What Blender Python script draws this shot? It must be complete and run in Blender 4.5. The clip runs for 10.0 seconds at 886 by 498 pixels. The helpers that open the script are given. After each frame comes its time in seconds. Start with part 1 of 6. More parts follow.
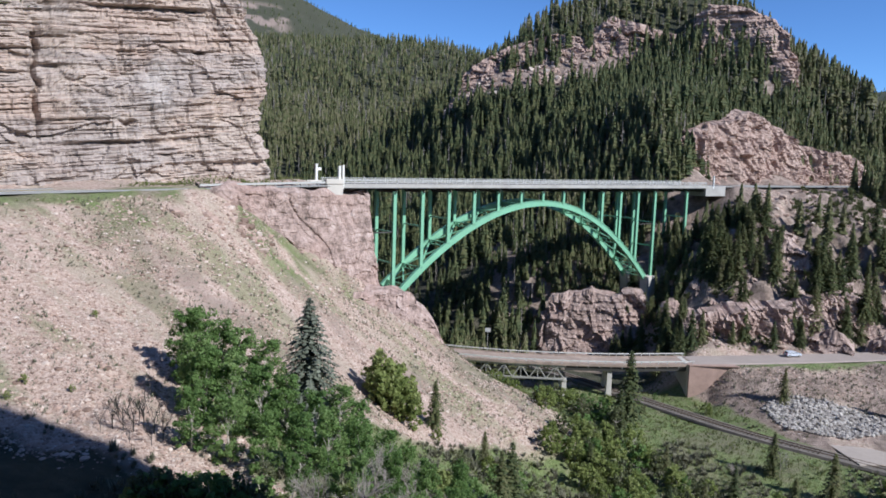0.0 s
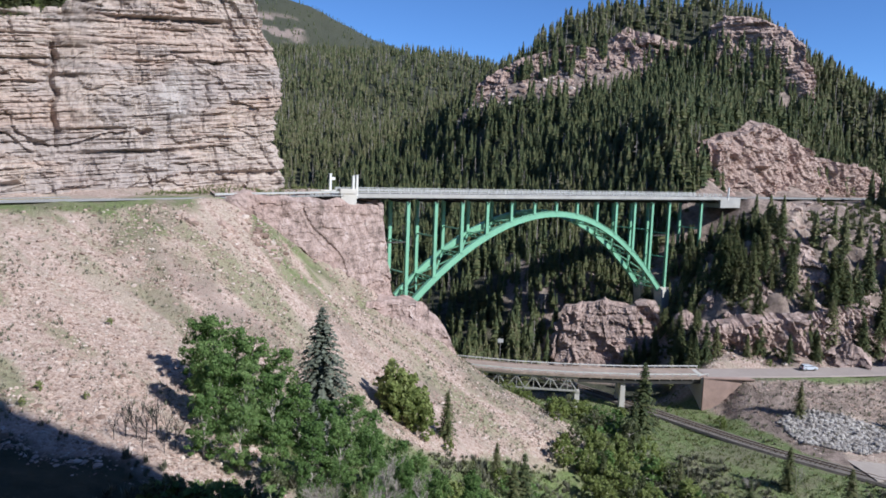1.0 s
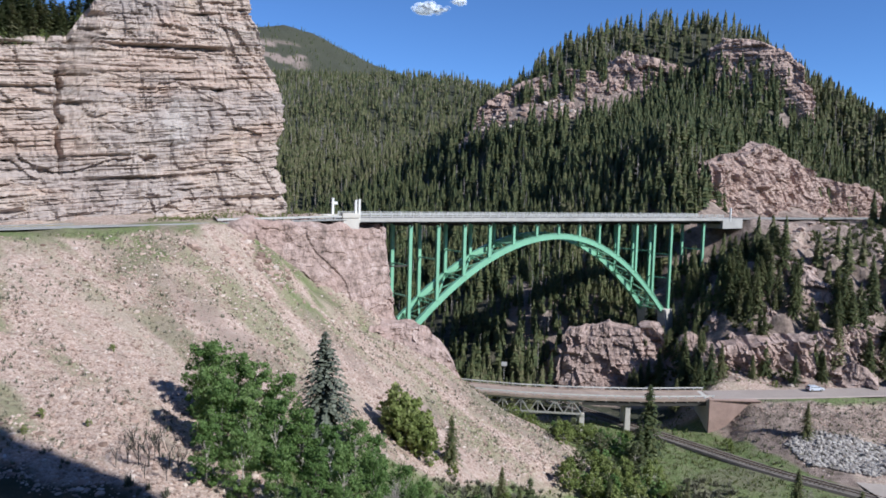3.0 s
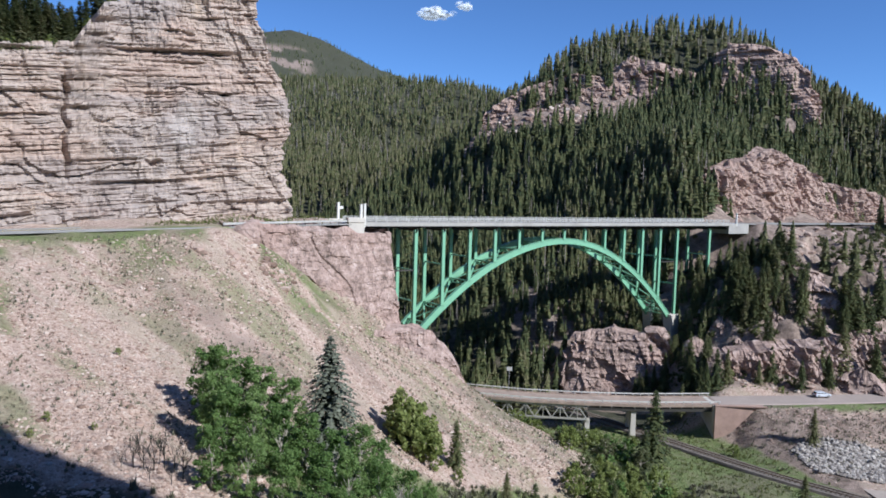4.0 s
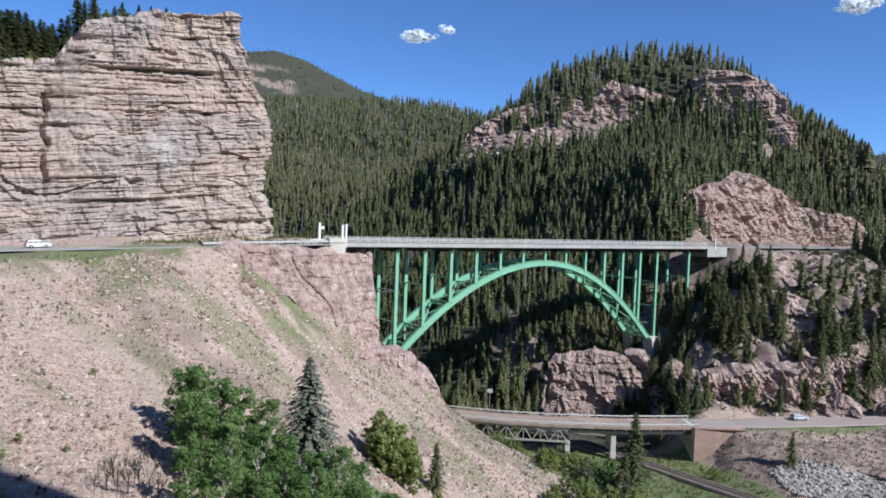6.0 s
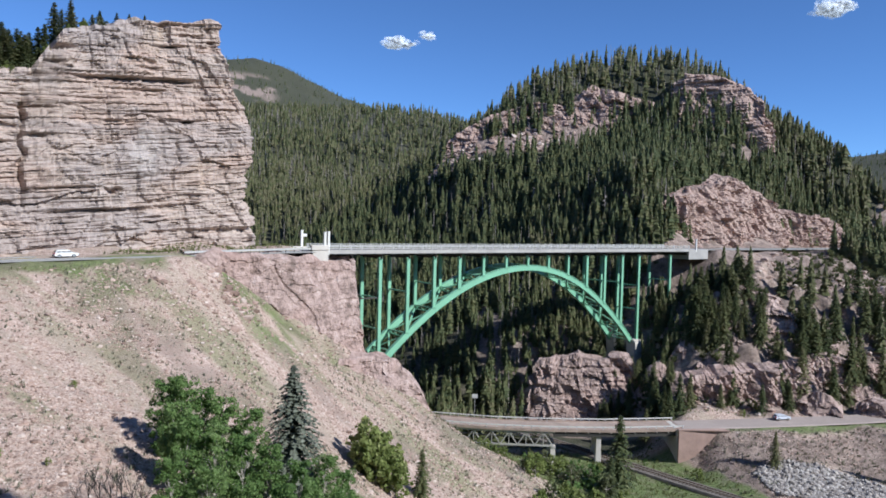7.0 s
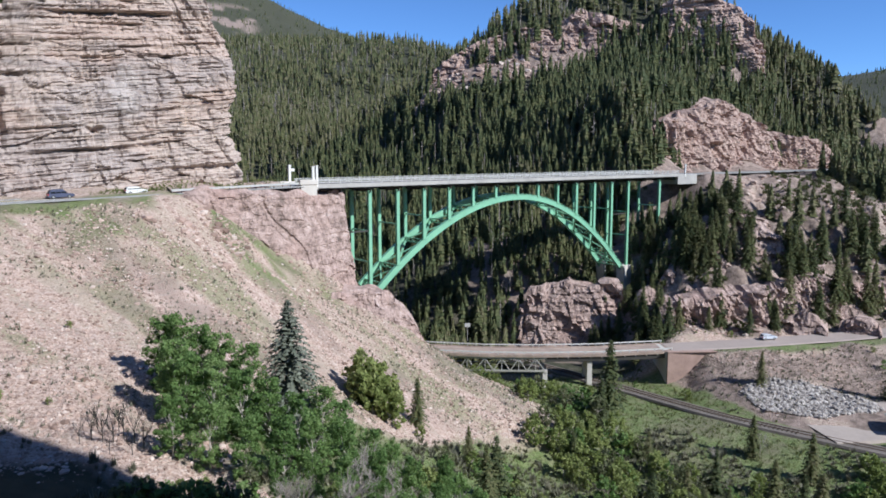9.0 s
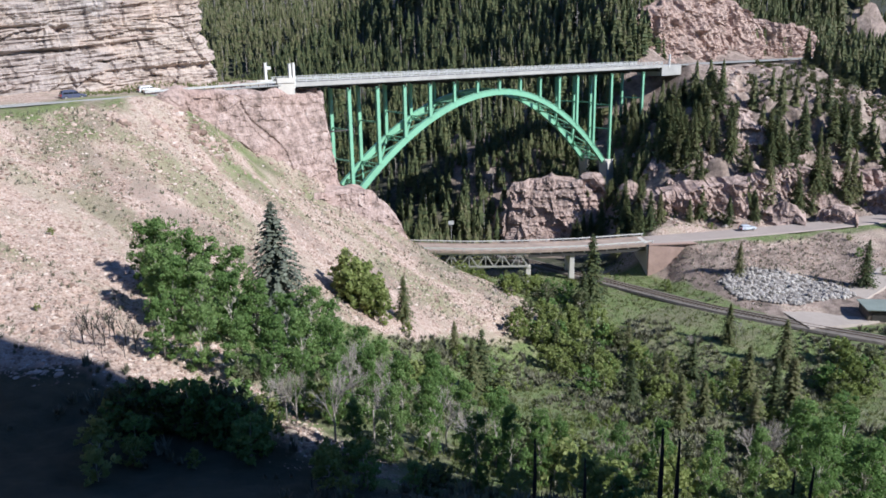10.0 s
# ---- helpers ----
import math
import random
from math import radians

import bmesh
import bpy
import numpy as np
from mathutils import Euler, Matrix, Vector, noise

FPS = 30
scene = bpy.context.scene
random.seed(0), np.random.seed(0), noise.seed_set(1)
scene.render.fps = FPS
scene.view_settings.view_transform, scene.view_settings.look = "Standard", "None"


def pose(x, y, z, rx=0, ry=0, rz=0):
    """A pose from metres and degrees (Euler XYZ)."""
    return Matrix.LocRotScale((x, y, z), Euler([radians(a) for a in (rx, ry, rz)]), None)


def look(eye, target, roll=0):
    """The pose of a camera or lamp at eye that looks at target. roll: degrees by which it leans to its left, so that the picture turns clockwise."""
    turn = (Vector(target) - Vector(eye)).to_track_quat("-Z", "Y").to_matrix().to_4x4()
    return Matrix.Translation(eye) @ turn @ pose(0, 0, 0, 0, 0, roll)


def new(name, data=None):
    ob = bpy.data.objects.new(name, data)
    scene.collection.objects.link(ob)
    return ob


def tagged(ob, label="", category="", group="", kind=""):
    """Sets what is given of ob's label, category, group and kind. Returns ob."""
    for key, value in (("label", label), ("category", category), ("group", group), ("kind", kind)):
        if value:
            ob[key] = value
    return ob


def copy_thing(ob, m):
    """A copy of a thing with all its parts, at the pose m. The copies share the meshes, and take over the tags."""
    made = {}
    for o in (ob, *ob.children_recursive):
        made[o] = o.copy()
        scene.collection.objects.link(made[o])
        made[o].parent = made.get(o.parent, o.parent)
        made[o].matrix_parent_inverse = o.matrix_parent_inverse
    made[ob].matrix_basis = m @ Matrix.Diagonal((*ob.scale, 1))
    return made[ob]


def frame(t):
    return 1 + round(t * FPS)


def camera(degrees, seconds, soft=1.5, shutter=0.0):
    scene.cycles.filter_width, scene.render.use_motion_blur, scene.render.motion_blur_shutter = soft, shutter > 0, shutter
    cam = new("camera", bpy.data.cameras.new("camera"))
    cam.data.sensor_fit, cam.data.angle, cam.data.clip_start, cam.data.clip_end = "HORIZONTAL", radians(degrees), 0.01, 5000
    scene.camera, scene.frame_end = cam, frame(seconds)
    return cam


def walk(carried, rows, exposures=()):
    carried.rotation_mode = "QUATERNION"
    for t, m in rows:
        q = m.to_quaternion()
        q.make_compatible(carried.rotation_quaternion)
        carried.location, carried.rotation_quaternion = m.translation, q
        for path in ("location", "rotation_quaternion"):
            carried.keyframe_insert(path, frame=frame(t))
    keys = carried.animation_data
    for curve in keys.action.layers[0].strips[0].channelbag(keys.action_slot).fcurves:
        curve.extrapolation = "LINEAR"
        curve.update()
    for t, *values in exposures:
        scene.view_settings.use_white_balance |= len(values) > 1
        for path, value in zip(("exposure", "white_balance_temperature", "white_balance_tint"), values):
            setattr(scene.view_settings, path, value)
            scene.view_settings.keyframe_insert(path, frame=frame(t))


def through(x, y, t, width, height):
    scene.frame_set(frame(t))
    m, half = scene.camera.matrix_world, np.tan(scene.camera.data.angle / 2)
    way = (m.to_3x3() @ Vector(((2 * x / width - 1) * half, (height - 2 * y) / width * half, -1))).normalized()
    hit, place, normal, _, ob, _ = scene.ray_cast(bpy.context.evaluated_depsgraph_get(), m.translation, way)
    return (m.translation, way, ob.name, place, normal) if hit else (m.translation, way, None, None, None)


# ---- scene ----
# Camera: held by hand on a roadside bank, turning about one spot.
EYE = 67.2
PITCH, ROLL = -6.3, 2.1
cam = camera(60.67, 10.0, soft=1.7)
TURNS = [
    (0.0, -1.019, -0.734, -0.234), (0.5, 0.343, 0.262, 0.162), (1.0, 0.0, 0.0, 0.0), (1.5, -0.001, 0.298, -0.101), (2.0, -0.567, 0.865, -0.109),
    (2.5, -0.037, 1.397, -0.422), (4.0, 0.662, 2.092, -0.443), (4.5, 1.081, 2.218, -0.449), (5.0, 0.962, 2.356, -0.484), (5.5, -0.048, 2.818, -0.084),
    (5.7, -0.512, 3.563, 0.1), (6.8, -1.36, 3.95, -0.45), (7.0, -1.971, 4.217, -0.64), (7.5, -2.944, 2.843, -1.233), (8.0, -1.896, 0.655, -0.601),
    (8.5, -2.044, -1.461, -0.549), (9.0, -2.791, -0.966, -2.112), (9.5, -3.583, -5.487, -2.962), (10.0, -4.012, -8.673, -3.128),
]
walk(cam, [(t, pose(0, 0, EYE, 90 + PITCH + p, 0, y) @ pose(0, 0, 0, 0, 0, ROLL + r)) for t, y, p, r in TURNS], [(0.0, 0.43, 5900, 8), (4.0, 0.41, 5900, 8), (7.5, 0.41, 5900, 8), (9.0, 0.48, 5900, 8), (10.0, 0.68, 5950, 8)])

# Light: a clear morning, the sun to the right and a little behind the camera.
SUN_AZ, SUN_EL = 122.0, 37.0
world = bpy.data.worlds.new("sky")
scene.world = world
world.use_nodes = True
_n = world.node_tree.nodes
_sky = _n.new("ShaderNodeTexSky")
_sky.sky_type, _sky.sun_disc = "NISHITA", False
_sky.sun_elevation, _sky.sun_rotation = radians(SUN_EL), radians(SUN_AZ)
_sky.altitude, _sky.air_density, _sky.dust_density, _sky.ozone_density = 2600, 0.78, 0.0, 8.0
_bg = _n["Background"]
_bg.inputs["Strength"].default_value = 0.115
world.node_tree.links.new(_sky.outputs[0], _bg.inputs[0])
sun = new("sun", bpy.data.lights.new("sun", "SUN"))
sun.data.energy, sun.data.angle, sun.data.color = 4.6, radians(0.5), (1.0, 0.96, 0.90)
_to = Vector((math.sin(radians(SUN_AZ)) * math.cos(radians(SUN_EL)), math.cos(radians(SUN_AZ)) * math.cos(radians(SUN_EL)), math.sin(radians(SUN_EL))))
sun.matrix_world = look((0, 0, 300), Vector((0, 0, 300)) - _to)


# ---- materials ----
def material(name, rough=0.8, metal=0.0):
    m = bpy.data.materials.new(name)
    m.use_nodes = True
    b = m.node_tree.nodes["Principled BSDF"]
    b.inputs["Roughness"].default_value, b.inputs["Metallic"].default_value = rough, metal
    return m, m.node_tree.nodes, m.node_tree.links, b


def coords(n, l, scale=(1, 1, 1), turn=(0, 0, 0)):
    tc, mp = n.new("ShaderNodeTexCoord"), n.new("ShaderNodeMapping")
    mp.inputs["Scale"].default_value = scale
    mp.inputs["Rotation"].default_value = turn
    l.new(tc.outputs["Object"], mp.inputs[0])
    return mp.outputs[0]


def noise_of(n, l, vec, scale, detail=6, rough=0.6):
    t = n.new("ShaderNodeTexNoise")
    t.inputs["Scale"].default_value, t.inputs["Detail"].default_value, t.inputs["Roughness"].default_value = scale, detail, rough
    l.new(vec, t.inputs["Vector"])
    return t.outputs["Fac"]


def ramp(n, l, fac, stops):
    r = n.new("ShaderNodeValToRGB")
    e = r.color_ramp.elements
    while len(e) < len(stops):
        e.new(0.5)
    for k, (p, c) in zip(e, stops):
        k.position = p
        k.color = (*c, 1) if len(c) == 3 else c
    l.new(fac, r.inputs[0])
    return r.outputs[0]


def mix(n, l, fac, a, b, mode="MIX"):
    x = n.new("ShaderNodeMix")
    x.data_type, x.blend_type = "RGBA", mode
    for sock, v in ((x.inputs[0], fac), (x.inputs[6], a), (x.inputs[7], b)):
        if hasattr(v, "links"):
            l.new(v, sock)
        else:
            sock.default_value = v if not isinstance(v, tuple) else (*v, 1)
    return x.outputs[2]


def bumped(n, l, b, height, strength, distance):
    k = n.new("ShaderNodeBump")
    k.inputs["Strength"].default_value, k.inputs["Distance"].default_value = strength, distance
    l.new(height, k.inputs["Height"])
    l.new(k.outputs[0], b.inputs["Normal"])


def painted(name, colour, rough=0.6, metal=0.0, wear=0.25, size=1.5, bump=0.1):
    """A plain material with stains and grain at two scales."""
    m, n, l, b = material(name, rough, metal)
    v = coords(n, l)
    big, fine = noise_of(n, l, v, 0.6 / size), noise_of(n, l, v, 9 / size)
    dark, light = tuple(c * (1 - wear) for c in colour), tuple(min(1, c * (1 + wear)) for c in colour)
    c = ramp(n, l, big, [(0.3, dark), (0.7, light)])
    c = mix(n, l, 0.35, c, ramp(n, l, fine, [(0.3, dark), (0.7, light)]))
    l.new(c, b.inputs["Base Color"])
    if bump:
        bumped(n, l, b, fine, bump, 0.05)
    return m


def foliage(name, stops, through=0.15):
    """Leaves: colour differs from tree to tree and from clump to clump."""
    m, n, l, b = material(name, 0.7)
    g, o = n.new("ShaderNodeNewGeometry"), n.new("ShaderNodeObjectInfo")
    v = coords(n, l)
    add = n.new("ShaderNodeMath")
    add.operation = "ADD"
    l.new(g.outputs["Random Per Island"], add.inputs[0])
    l.new(o.outputs["Random"], add.inputs[1])
    half = n.new("ShaderNodeMath")
    half.operation = "MULTIPLY"
    half.inputs[1].default_value = 0.5
    l.new(add.outputs[0], half.inputs[0])
    c = ramp(n, l, half.outputs[0], stops)
    f = noise_of(n, l, v, 1.3, 3)
    c = mix(n, l, 0.5, c, ramp(n, l, f, [(0.25, (0.5, 0.5, 0.5)), (0.7, (1, 1, 1))]), "MULTIPLY")
    l.new(c, b.inputs["Base Color"])
    b.inputs["Specular IOR Level"].default_value = 0.2
    if through:
        b.inputs["Transmission Weight"].default_value = 0.0
        t = n.new("ShaderNodeBsdfTranslucent")
        l.new(c, t.inputs[0])
        x = n.new("ShaderNodeMixShader")
        x.inputs[0].default_value = through
        l.new(b.outputs[0], x.inputs[1])
        l.new(t.outputs[0], x.inputs[2])
        l.new(x.outputs[0], n["Material Output"].inputs[0])
    return m


def strata_rock(name, lights, layer=1.1, tilt=0.0):
    """Bedded sandstone: bands that follow the beds, stains that run down, fine grit."""
    m, n, l, b = material(name, 0.9)
    tc, dot, sep, com = n.new("ShaderNodeTexCoord"), n.new("ShaderNodeVectorMath"), n.new("ShaderNodeSeparateXYZ"), n.new("ShaderNodeCombineXYZ")
    dot.operation = "DOT_PRODUCT"
    dot.inputs[1].default_value = (-0.081 * layer, -0.058 * layer, layer)
    l.new(tc.outputs["Object"], dot.inputs[0])
    flat = coords(n, l, (0.035, 0.035, 0.0))
    l.new(flat, sep.inputs[0])
    for i in (0, 1):
        l.new(sep.outputs[i], com.inputs[i])
    l.new(dot.outputs["Value"], com.inputs[2])
    beds = com.outputs[0]
    plain = coords(n, l)
    streak = coords(n, l, (0.25, 0.25, 0.03))
    band = noise_of(n, l, beds, 1.0, 10, 0.72)
    c = ramp(n, l, band, lights)
    patch = noise_of(n, l, plain, 0.06, 4)
    c = mix(n, l, mixfac(n, l, patch, 0.47, 0.6, 0.45), c, (0.48, 0.345, 0.28))
    grey = noise_of(n, l, coords(n, l, (0.03, 0.03, 0.09)), 1.0, 4)
    c = mix(n, l, mixfac(n, l, grey, 0.48, 0.56, 0.6), c, (0.36, 0.315, 0.30))
    run = noise_of(n, l, streak, 1.0, 5)
    c = mix(n, l, mixfac(n, l, run, 0.58, 0.75, 0.3), c, (0.20, 0.165, 0.145))
    scar = n.new("ShaderNodeMapping")
    scar.vector_type = "TEXTURE"
    scar.inputs["Location"].default_value = (-58.5, 162.0, 80.0)
    scar.inputs["Scale"].default_value = (4.2, 20.0, 10.0)
    l.new(tc.outputs["Object"], scar.inputs[0])
    ball = n.new("ShaderNodeTexGradient")
    ball.gradient_type = "SPHERICAL"
    l.new(scar.outputs[0], ball.inputs[0])
    chip = n.new("ShaderNodeMath")
    chip.operation = "MULTIPLY"
    l.new(ball.outputs["Fac"], chip.inputs[0])
    l.new(noise_of(n, l, plain, 0.35, 5), chip.inputs[1])
    c = mix(n, l, mixfac(n, l, chip.outputs[0], 0.20, 0.25, 0.35), c, (0.58, 0.53, 0.50))
    grit = noise_of(n, l, plain, 1.1, 8, 0.7)
    c = mix(n, l, 0.55, c, ramp(n, l, grit, [(0.3, (0.45, 0.45, 0.45)), (0.62, (1, 1, 1))]), "MULTIPLY")
    fine_beds = n.new("ShaderNodeVectorMath")
    fine_beds.operation = "MULTIPLY"
    fine_beds.inputs[1].default_value = (5.0, 5.0, 2.2)
    l.new(beds, fine_beds.inputs[0])
    parting = noise_of(n, l, fine_beds.outputs[0], 1.0, 3, 0.55)
    c = mix(n, l, 0.75, c, ramp(n, l, parting, [(0.37, (0.26, 0.22, 0.20)), (0.42, (1, 1, 1)), (0.59, (1, 1, 1)), (0.65, (0.55, 0.48, 0.45))]), "MULTIPLY")
    warm = noise_of(n, l, coords(n, l, (0.09, 0.09, 0.05)), 1.0, 4)
    c = mix(n, l, mixfac(n, l, warm, 0.58, 0.68, 0.3), c, (0.52, 0.39, 0.265))
    l.new(c, b.inputs["Base Color"])
    bumped(n, l, b, band, 0.8, 0.5)
    return m


def mixfac(n, l, fac, lo, hi, top):
    r = n.new("ShaderNodeMapRange")
    r.inputs["From Min"].default_value, r.inputs["From Max"].default_value, r.inputs["To Max"].default_value = lo, hi, top
    l.new(fac, r.inputs["Value"])
    return r.outputs[0]


def crag_rock(name, stops, moss=(0.16, 0.15, 0.10)):
    """Granite and gneiss: blocky, pink and grey, with cracks and lichen."""
    m, n, l, b = material(name, 0.9)
    v = coords(n, l)
    big, mid, fine = noise_of(n, l, v, 0.09, 5), noise_of(n, l, v, 0.5, 8, 0.7), noise_of(n, l, v, 2.5, 6, 0.7)
    c = ramp(n, l, mid, stops)
    c = mix(n, l, mixfac(n, l, big, 0.45, 0.7, 0.5), c, (0.40, 0.255, 0.21))
    c = mix(n, l, mixfac(n, l, fine, 0.55, 0.72, 0.4), c, moss)
    vor = n.new("ShaderNodeTexVoronoi")
    vor.feature = "DISTANCE_TO_EDGE"
    vor.inputs["Scale"].default_value = 0.34
    bend, push = n.new("ShaderNodeTexNoise"), n.new("ShaderNodeVectorMath")
    bend.inputs["Scale"].default_value, bend.inputs["Detail"].default_value = 0.35, 5
    l.new(v, bend.inputs["Vector"])
    push.operation = "MULTIPLY_ADD"
    push.inputs[1].default_value = (6.0, 6.0, 6.0)
    l.new(bend.outputs["Color"], push.inputs[0])
    l.new(coords(n, l, (1, 1, 0.5)), push.inputs[2])
    l.new(push.outputs[0], vor.inputs["Vector"])
    crack = ramp(n, l, vor.outputs["Distance"], [(0.0, (0.3, 0.27, 0.25)), (0.035, (1, 1, 1))])
    c = mix(n, l, 0.5, c, crack, "MULTIPLY")
    l.new(c, b.inputs["Base Color"])
    bumped(n, l, b, mid, 0.9, 0.6)
    return m


def ground_material():
    """Scree, grass, forest floor and bare rock, laid by the cover attribute and broken up by noise. The floor colour
    also darkens the shaded bank.
    """
    m, n, l, b = material("ground", 0.95)
    at = n.new("ShaderNodeAttribute")
    at.attribute_name = "cover"
    sep = n.new("ShaderNodeSeparateColor")
    l.new(at.outputs["Color"], sep.inputs[0])
    v = coords(n, l)
    big, mid, fine, grit = noise_of(n, l, v, 0.05, 6), noise_of(n, l, v, 0.35, 8, 0.7), noise_of(n, l, v, 1.6, 8, 0.75), noise_of(n, l, v, 5.0, 6, 0.75)
    tc, turn, wide = n.new("ShaderNodeTexCoord"), n.new("ShaderNodeMapping"), n.new("ShaderNodeMapping")
    turn.inputs["Rotation"].default_value = (0, 0, radians(27))
    wide.inputs["Scale"].default_value = (0.018, 0.2, 0.03)
    l.new(tc.outputs["Object"], turn.inputs[0])
    l.new(turn.outputs[0], wide.inputs[0])
    streak = noise_of(n, l, wide.outputs[0], 1.0, 7, 0.7)
    scree = ramp(n, l, fine, [(0.33, (0.14, 0.092, 0.072)), (0.44, (0.395, 0.28, 0.228)), (0.56, (0.54, 0.415, 0.35)), (0.70, (0.70, 0.595, 0.525))])
    scree = mix(n, l, mixfac(n, l, streak, 0.51, 0.58, 0.7), scree, ramp(n, l, grit, [(0.34, (0.19, 0.155, 0.115)), (0.5, (0.40, 0.325, 0.25)), (0.68, (0.60, 0.51, 0.42))]))
    scree = mix(n, l, mixfac(n, l, streak, 0.45, 0.36, 0.75), scree, ramp(n, l, grit, [(0.3, (0.41, 0.285, 0.23)), (0.7, (0.61, 0.475, 0.405))]))
    scree = mix(n, l, mixfac(n, l, mid, 0.56, 0.72, 0.4), scree, (0.19, 0.175, 0.10))
    grass = ramp(n, l, fine, [(0.3, (0.075, 0.10, 0.03)), (0.5, (0.14, 0.185, 0.06)), (0.7, (0.25, 0.265, 0.125))])
    grass = mix(n, l, mixfac(n, l, mid, 0.48, 0.66, 0.7), grass, (0.235, 0.20, 0.135))
    grass = mix(n, l, mixfac(n, l, big, 0.52, 0.62, 0.5), grass, ramp(n, l, fine, [(0.35, (0.10, 0.085, 0.06)), (0.65, (0.25, 0.20, 0.15))]))
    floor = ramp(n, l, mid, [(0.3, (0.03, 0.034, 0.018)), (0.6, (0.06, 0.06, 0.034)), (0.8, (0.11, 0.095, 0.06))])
    rock = ramp(n, l, mid, [(0.3, (0.085, 0.064, 0.053)), (0.46, (0.23, 0.17, 0.142)), (0.6, (0.35, 0.268, 0.228)), (0.75, (0.48, 0.40, 0.35))])
    rock = mix(n, l, mixfac(n, l, fine, 0.52, 0.66, 0.6), rock, (0.10, 0.095, 0.06))

    def edge(sock, wide=0.35):
        a = n.new("ShaderNodeMath")
        a.operation = "ADD"
        l.new(sock, a.inputs[0])
        both = n.new("ShaderNodeMath")
        both.operation = "MULTIPLY_ADD"
        both.inputs[1].default_value = 0.5
        l.new(fine, both.inputs[0])
        half = n.new("ShaderNodeMath")
        half.operation = "MULTIPLY"
        half.inputs[1].default_value = 0.5
        l.new(mid, half.inputs[0])
        l.new(half.outputs[0], both.inputs[2])
        l.new(both.outputs[0], a.inputs[1])
        return mixfac(n, l, a.outputs[0], 1.0 - wide, 1.0 + wide * 0.3, 1.0)

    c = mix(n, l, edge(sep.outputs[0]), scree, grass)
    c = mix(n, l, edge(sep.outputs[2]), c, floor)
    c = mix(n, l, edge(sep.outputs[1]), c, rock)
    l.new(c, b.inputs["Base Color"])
    bumped(n, l, b, fine, 0.9, 0.5)
    return m


M_GROUND = ground_material()
M_SAND = strata_rock("sandstone", [(0.28, (0.15, 0.115, 0.098)), (0.40, (0.37, 0.285, 0.245)), (0.50, (0.51, 0.42, 0.362)), (0.60, (0.45, 0.335, 0.28)), (0.74, (0.62, 0.55, 0.49))])
M_CRAG = crag_rock("granite", [(0.30, (0.07, 0.052, 0.046)), (0.42, (0.25, 0.18, 0.155)), (0.56, (0.42, 0.31, 0.275)), (0.76, (0.56, 0.475, 0.435))])
M_PINK = crag_rock("pink_rock", [(0.28, (0.13, 0.09, 0.075)), (0.42, (0.31, 0.215, 0.18)), (0.57, (0.43, 0.315, 0.265)), (0.78, (0.53, 0.435, 0.38))], (0.22, 0.18, 0.14))
M_GREEN = painted("green_paint", (0.20, 0.43, 0.285), 0.45, 0.0, 0.14, 3)
M_RAIL = painted("rail_paint", (0.44, 0.435, 0.42), 0.55, 0.0, 0.15)
M_POST = painted("white_post_paint", (0.68, 0.67, 0.64), 0.6, 0.0, 0.1)
M_CONC = painted("concrete", (0.50, 0.465, 0.42), 0.85, 0.0, 0.2, 3, 0.3)
M_DECKEDGE = painted("grey_concrete", (0.36, 0.345, 0.325), 0.85, 0.0, 0.25, 2, 0.3)
M_DARKSTEEL = painted("dark_steel", (0.06, 0.055, 0.05), 0.7, 0.2, 0.3)
M_GREYSTEEL = painted("grey_steel", (0.42, 0.40, 0.365), 0.6, 0.2, 0.25)
M_ASPHALT = painted("asphalt", (0.115, 0.11, 0.105), 0.9, 0.0, 0.2, 6, 0.3)
M_OLDROAD = painted("worn_asphalt", (0.34, 0.28, 0.25), 0.9, 0.0, 0.18, 6, 0.3)
M_NEEDLE = foliage("conifer_needles", [(0.10, (0.085, 0.112, 0.058)), (0.40, (0.138, 0.168, 0.078)), (0.68, (0.20, 0.21, 0.096)), (0.9, (0.27, 0.252, 0.145))], 0.5)
M_BARK = painted("bark", (0.10, 0.08, 0.065), 0.95, 0.0, 0.4, 0.5, 0.5)
M_ROAD = painted("road_asphalt", (0.24, 0.235, 0.225), 0.9, 0.0, 0.15, 8, 0.3)
M_LINE = painted("white_road_paint", (0.72, 0.71, 0.68), 0.7, 0.0, 0.15)
M_YELLOW = painted("yellow_road_paint", (0.6, 0.42, 0.08), 0.7, 0.0, 0.15)
# ---- shape of the land ----
def hash_noise(x, y, z=0.0, seed=0):
    """Value noise of arrays, smooth, about -1 to 1."""
    x, y, z = np.broadcast_arrays(np.asarray(x, float), np.asarray(y, float), np.asarray(z, float))
    xi, yi, zi = np.floor(x).astype(np.int64), np.floor(y).astype(np.int64), np.floor(z).astype(np.int64)
    fx, fy, fz = x - xi, y - yi, z - zi
    fx, fy, fz = (f * f * (3 - 2 * f) for f in (fx, fy, fz))

    def h(i, j, k):
        v = (i * 374761393 + j * 668265263 + k * 1274126177 + seed * 974634777) & 0xFFFFFFFF
        v = ((v ^ (v >> 13)) * 1103515245) & 0xFFFFFFFF
        v = ((v ^ (v >> 16)) * 2246822519) & 0xFFFFFFFF
        return (v ^ (v >> 15)) / 2147483648.0 - 1

    out = 0
    for a in (0, 1):
        for b in (0, 1):
            for c in (0, 1):
                out = out + h(xi + a, yi + b, zi + c) * (fx if a else 1 - fx) * (fy if b else 1 - fy) * (fz if c else 1 - fz)
    return out


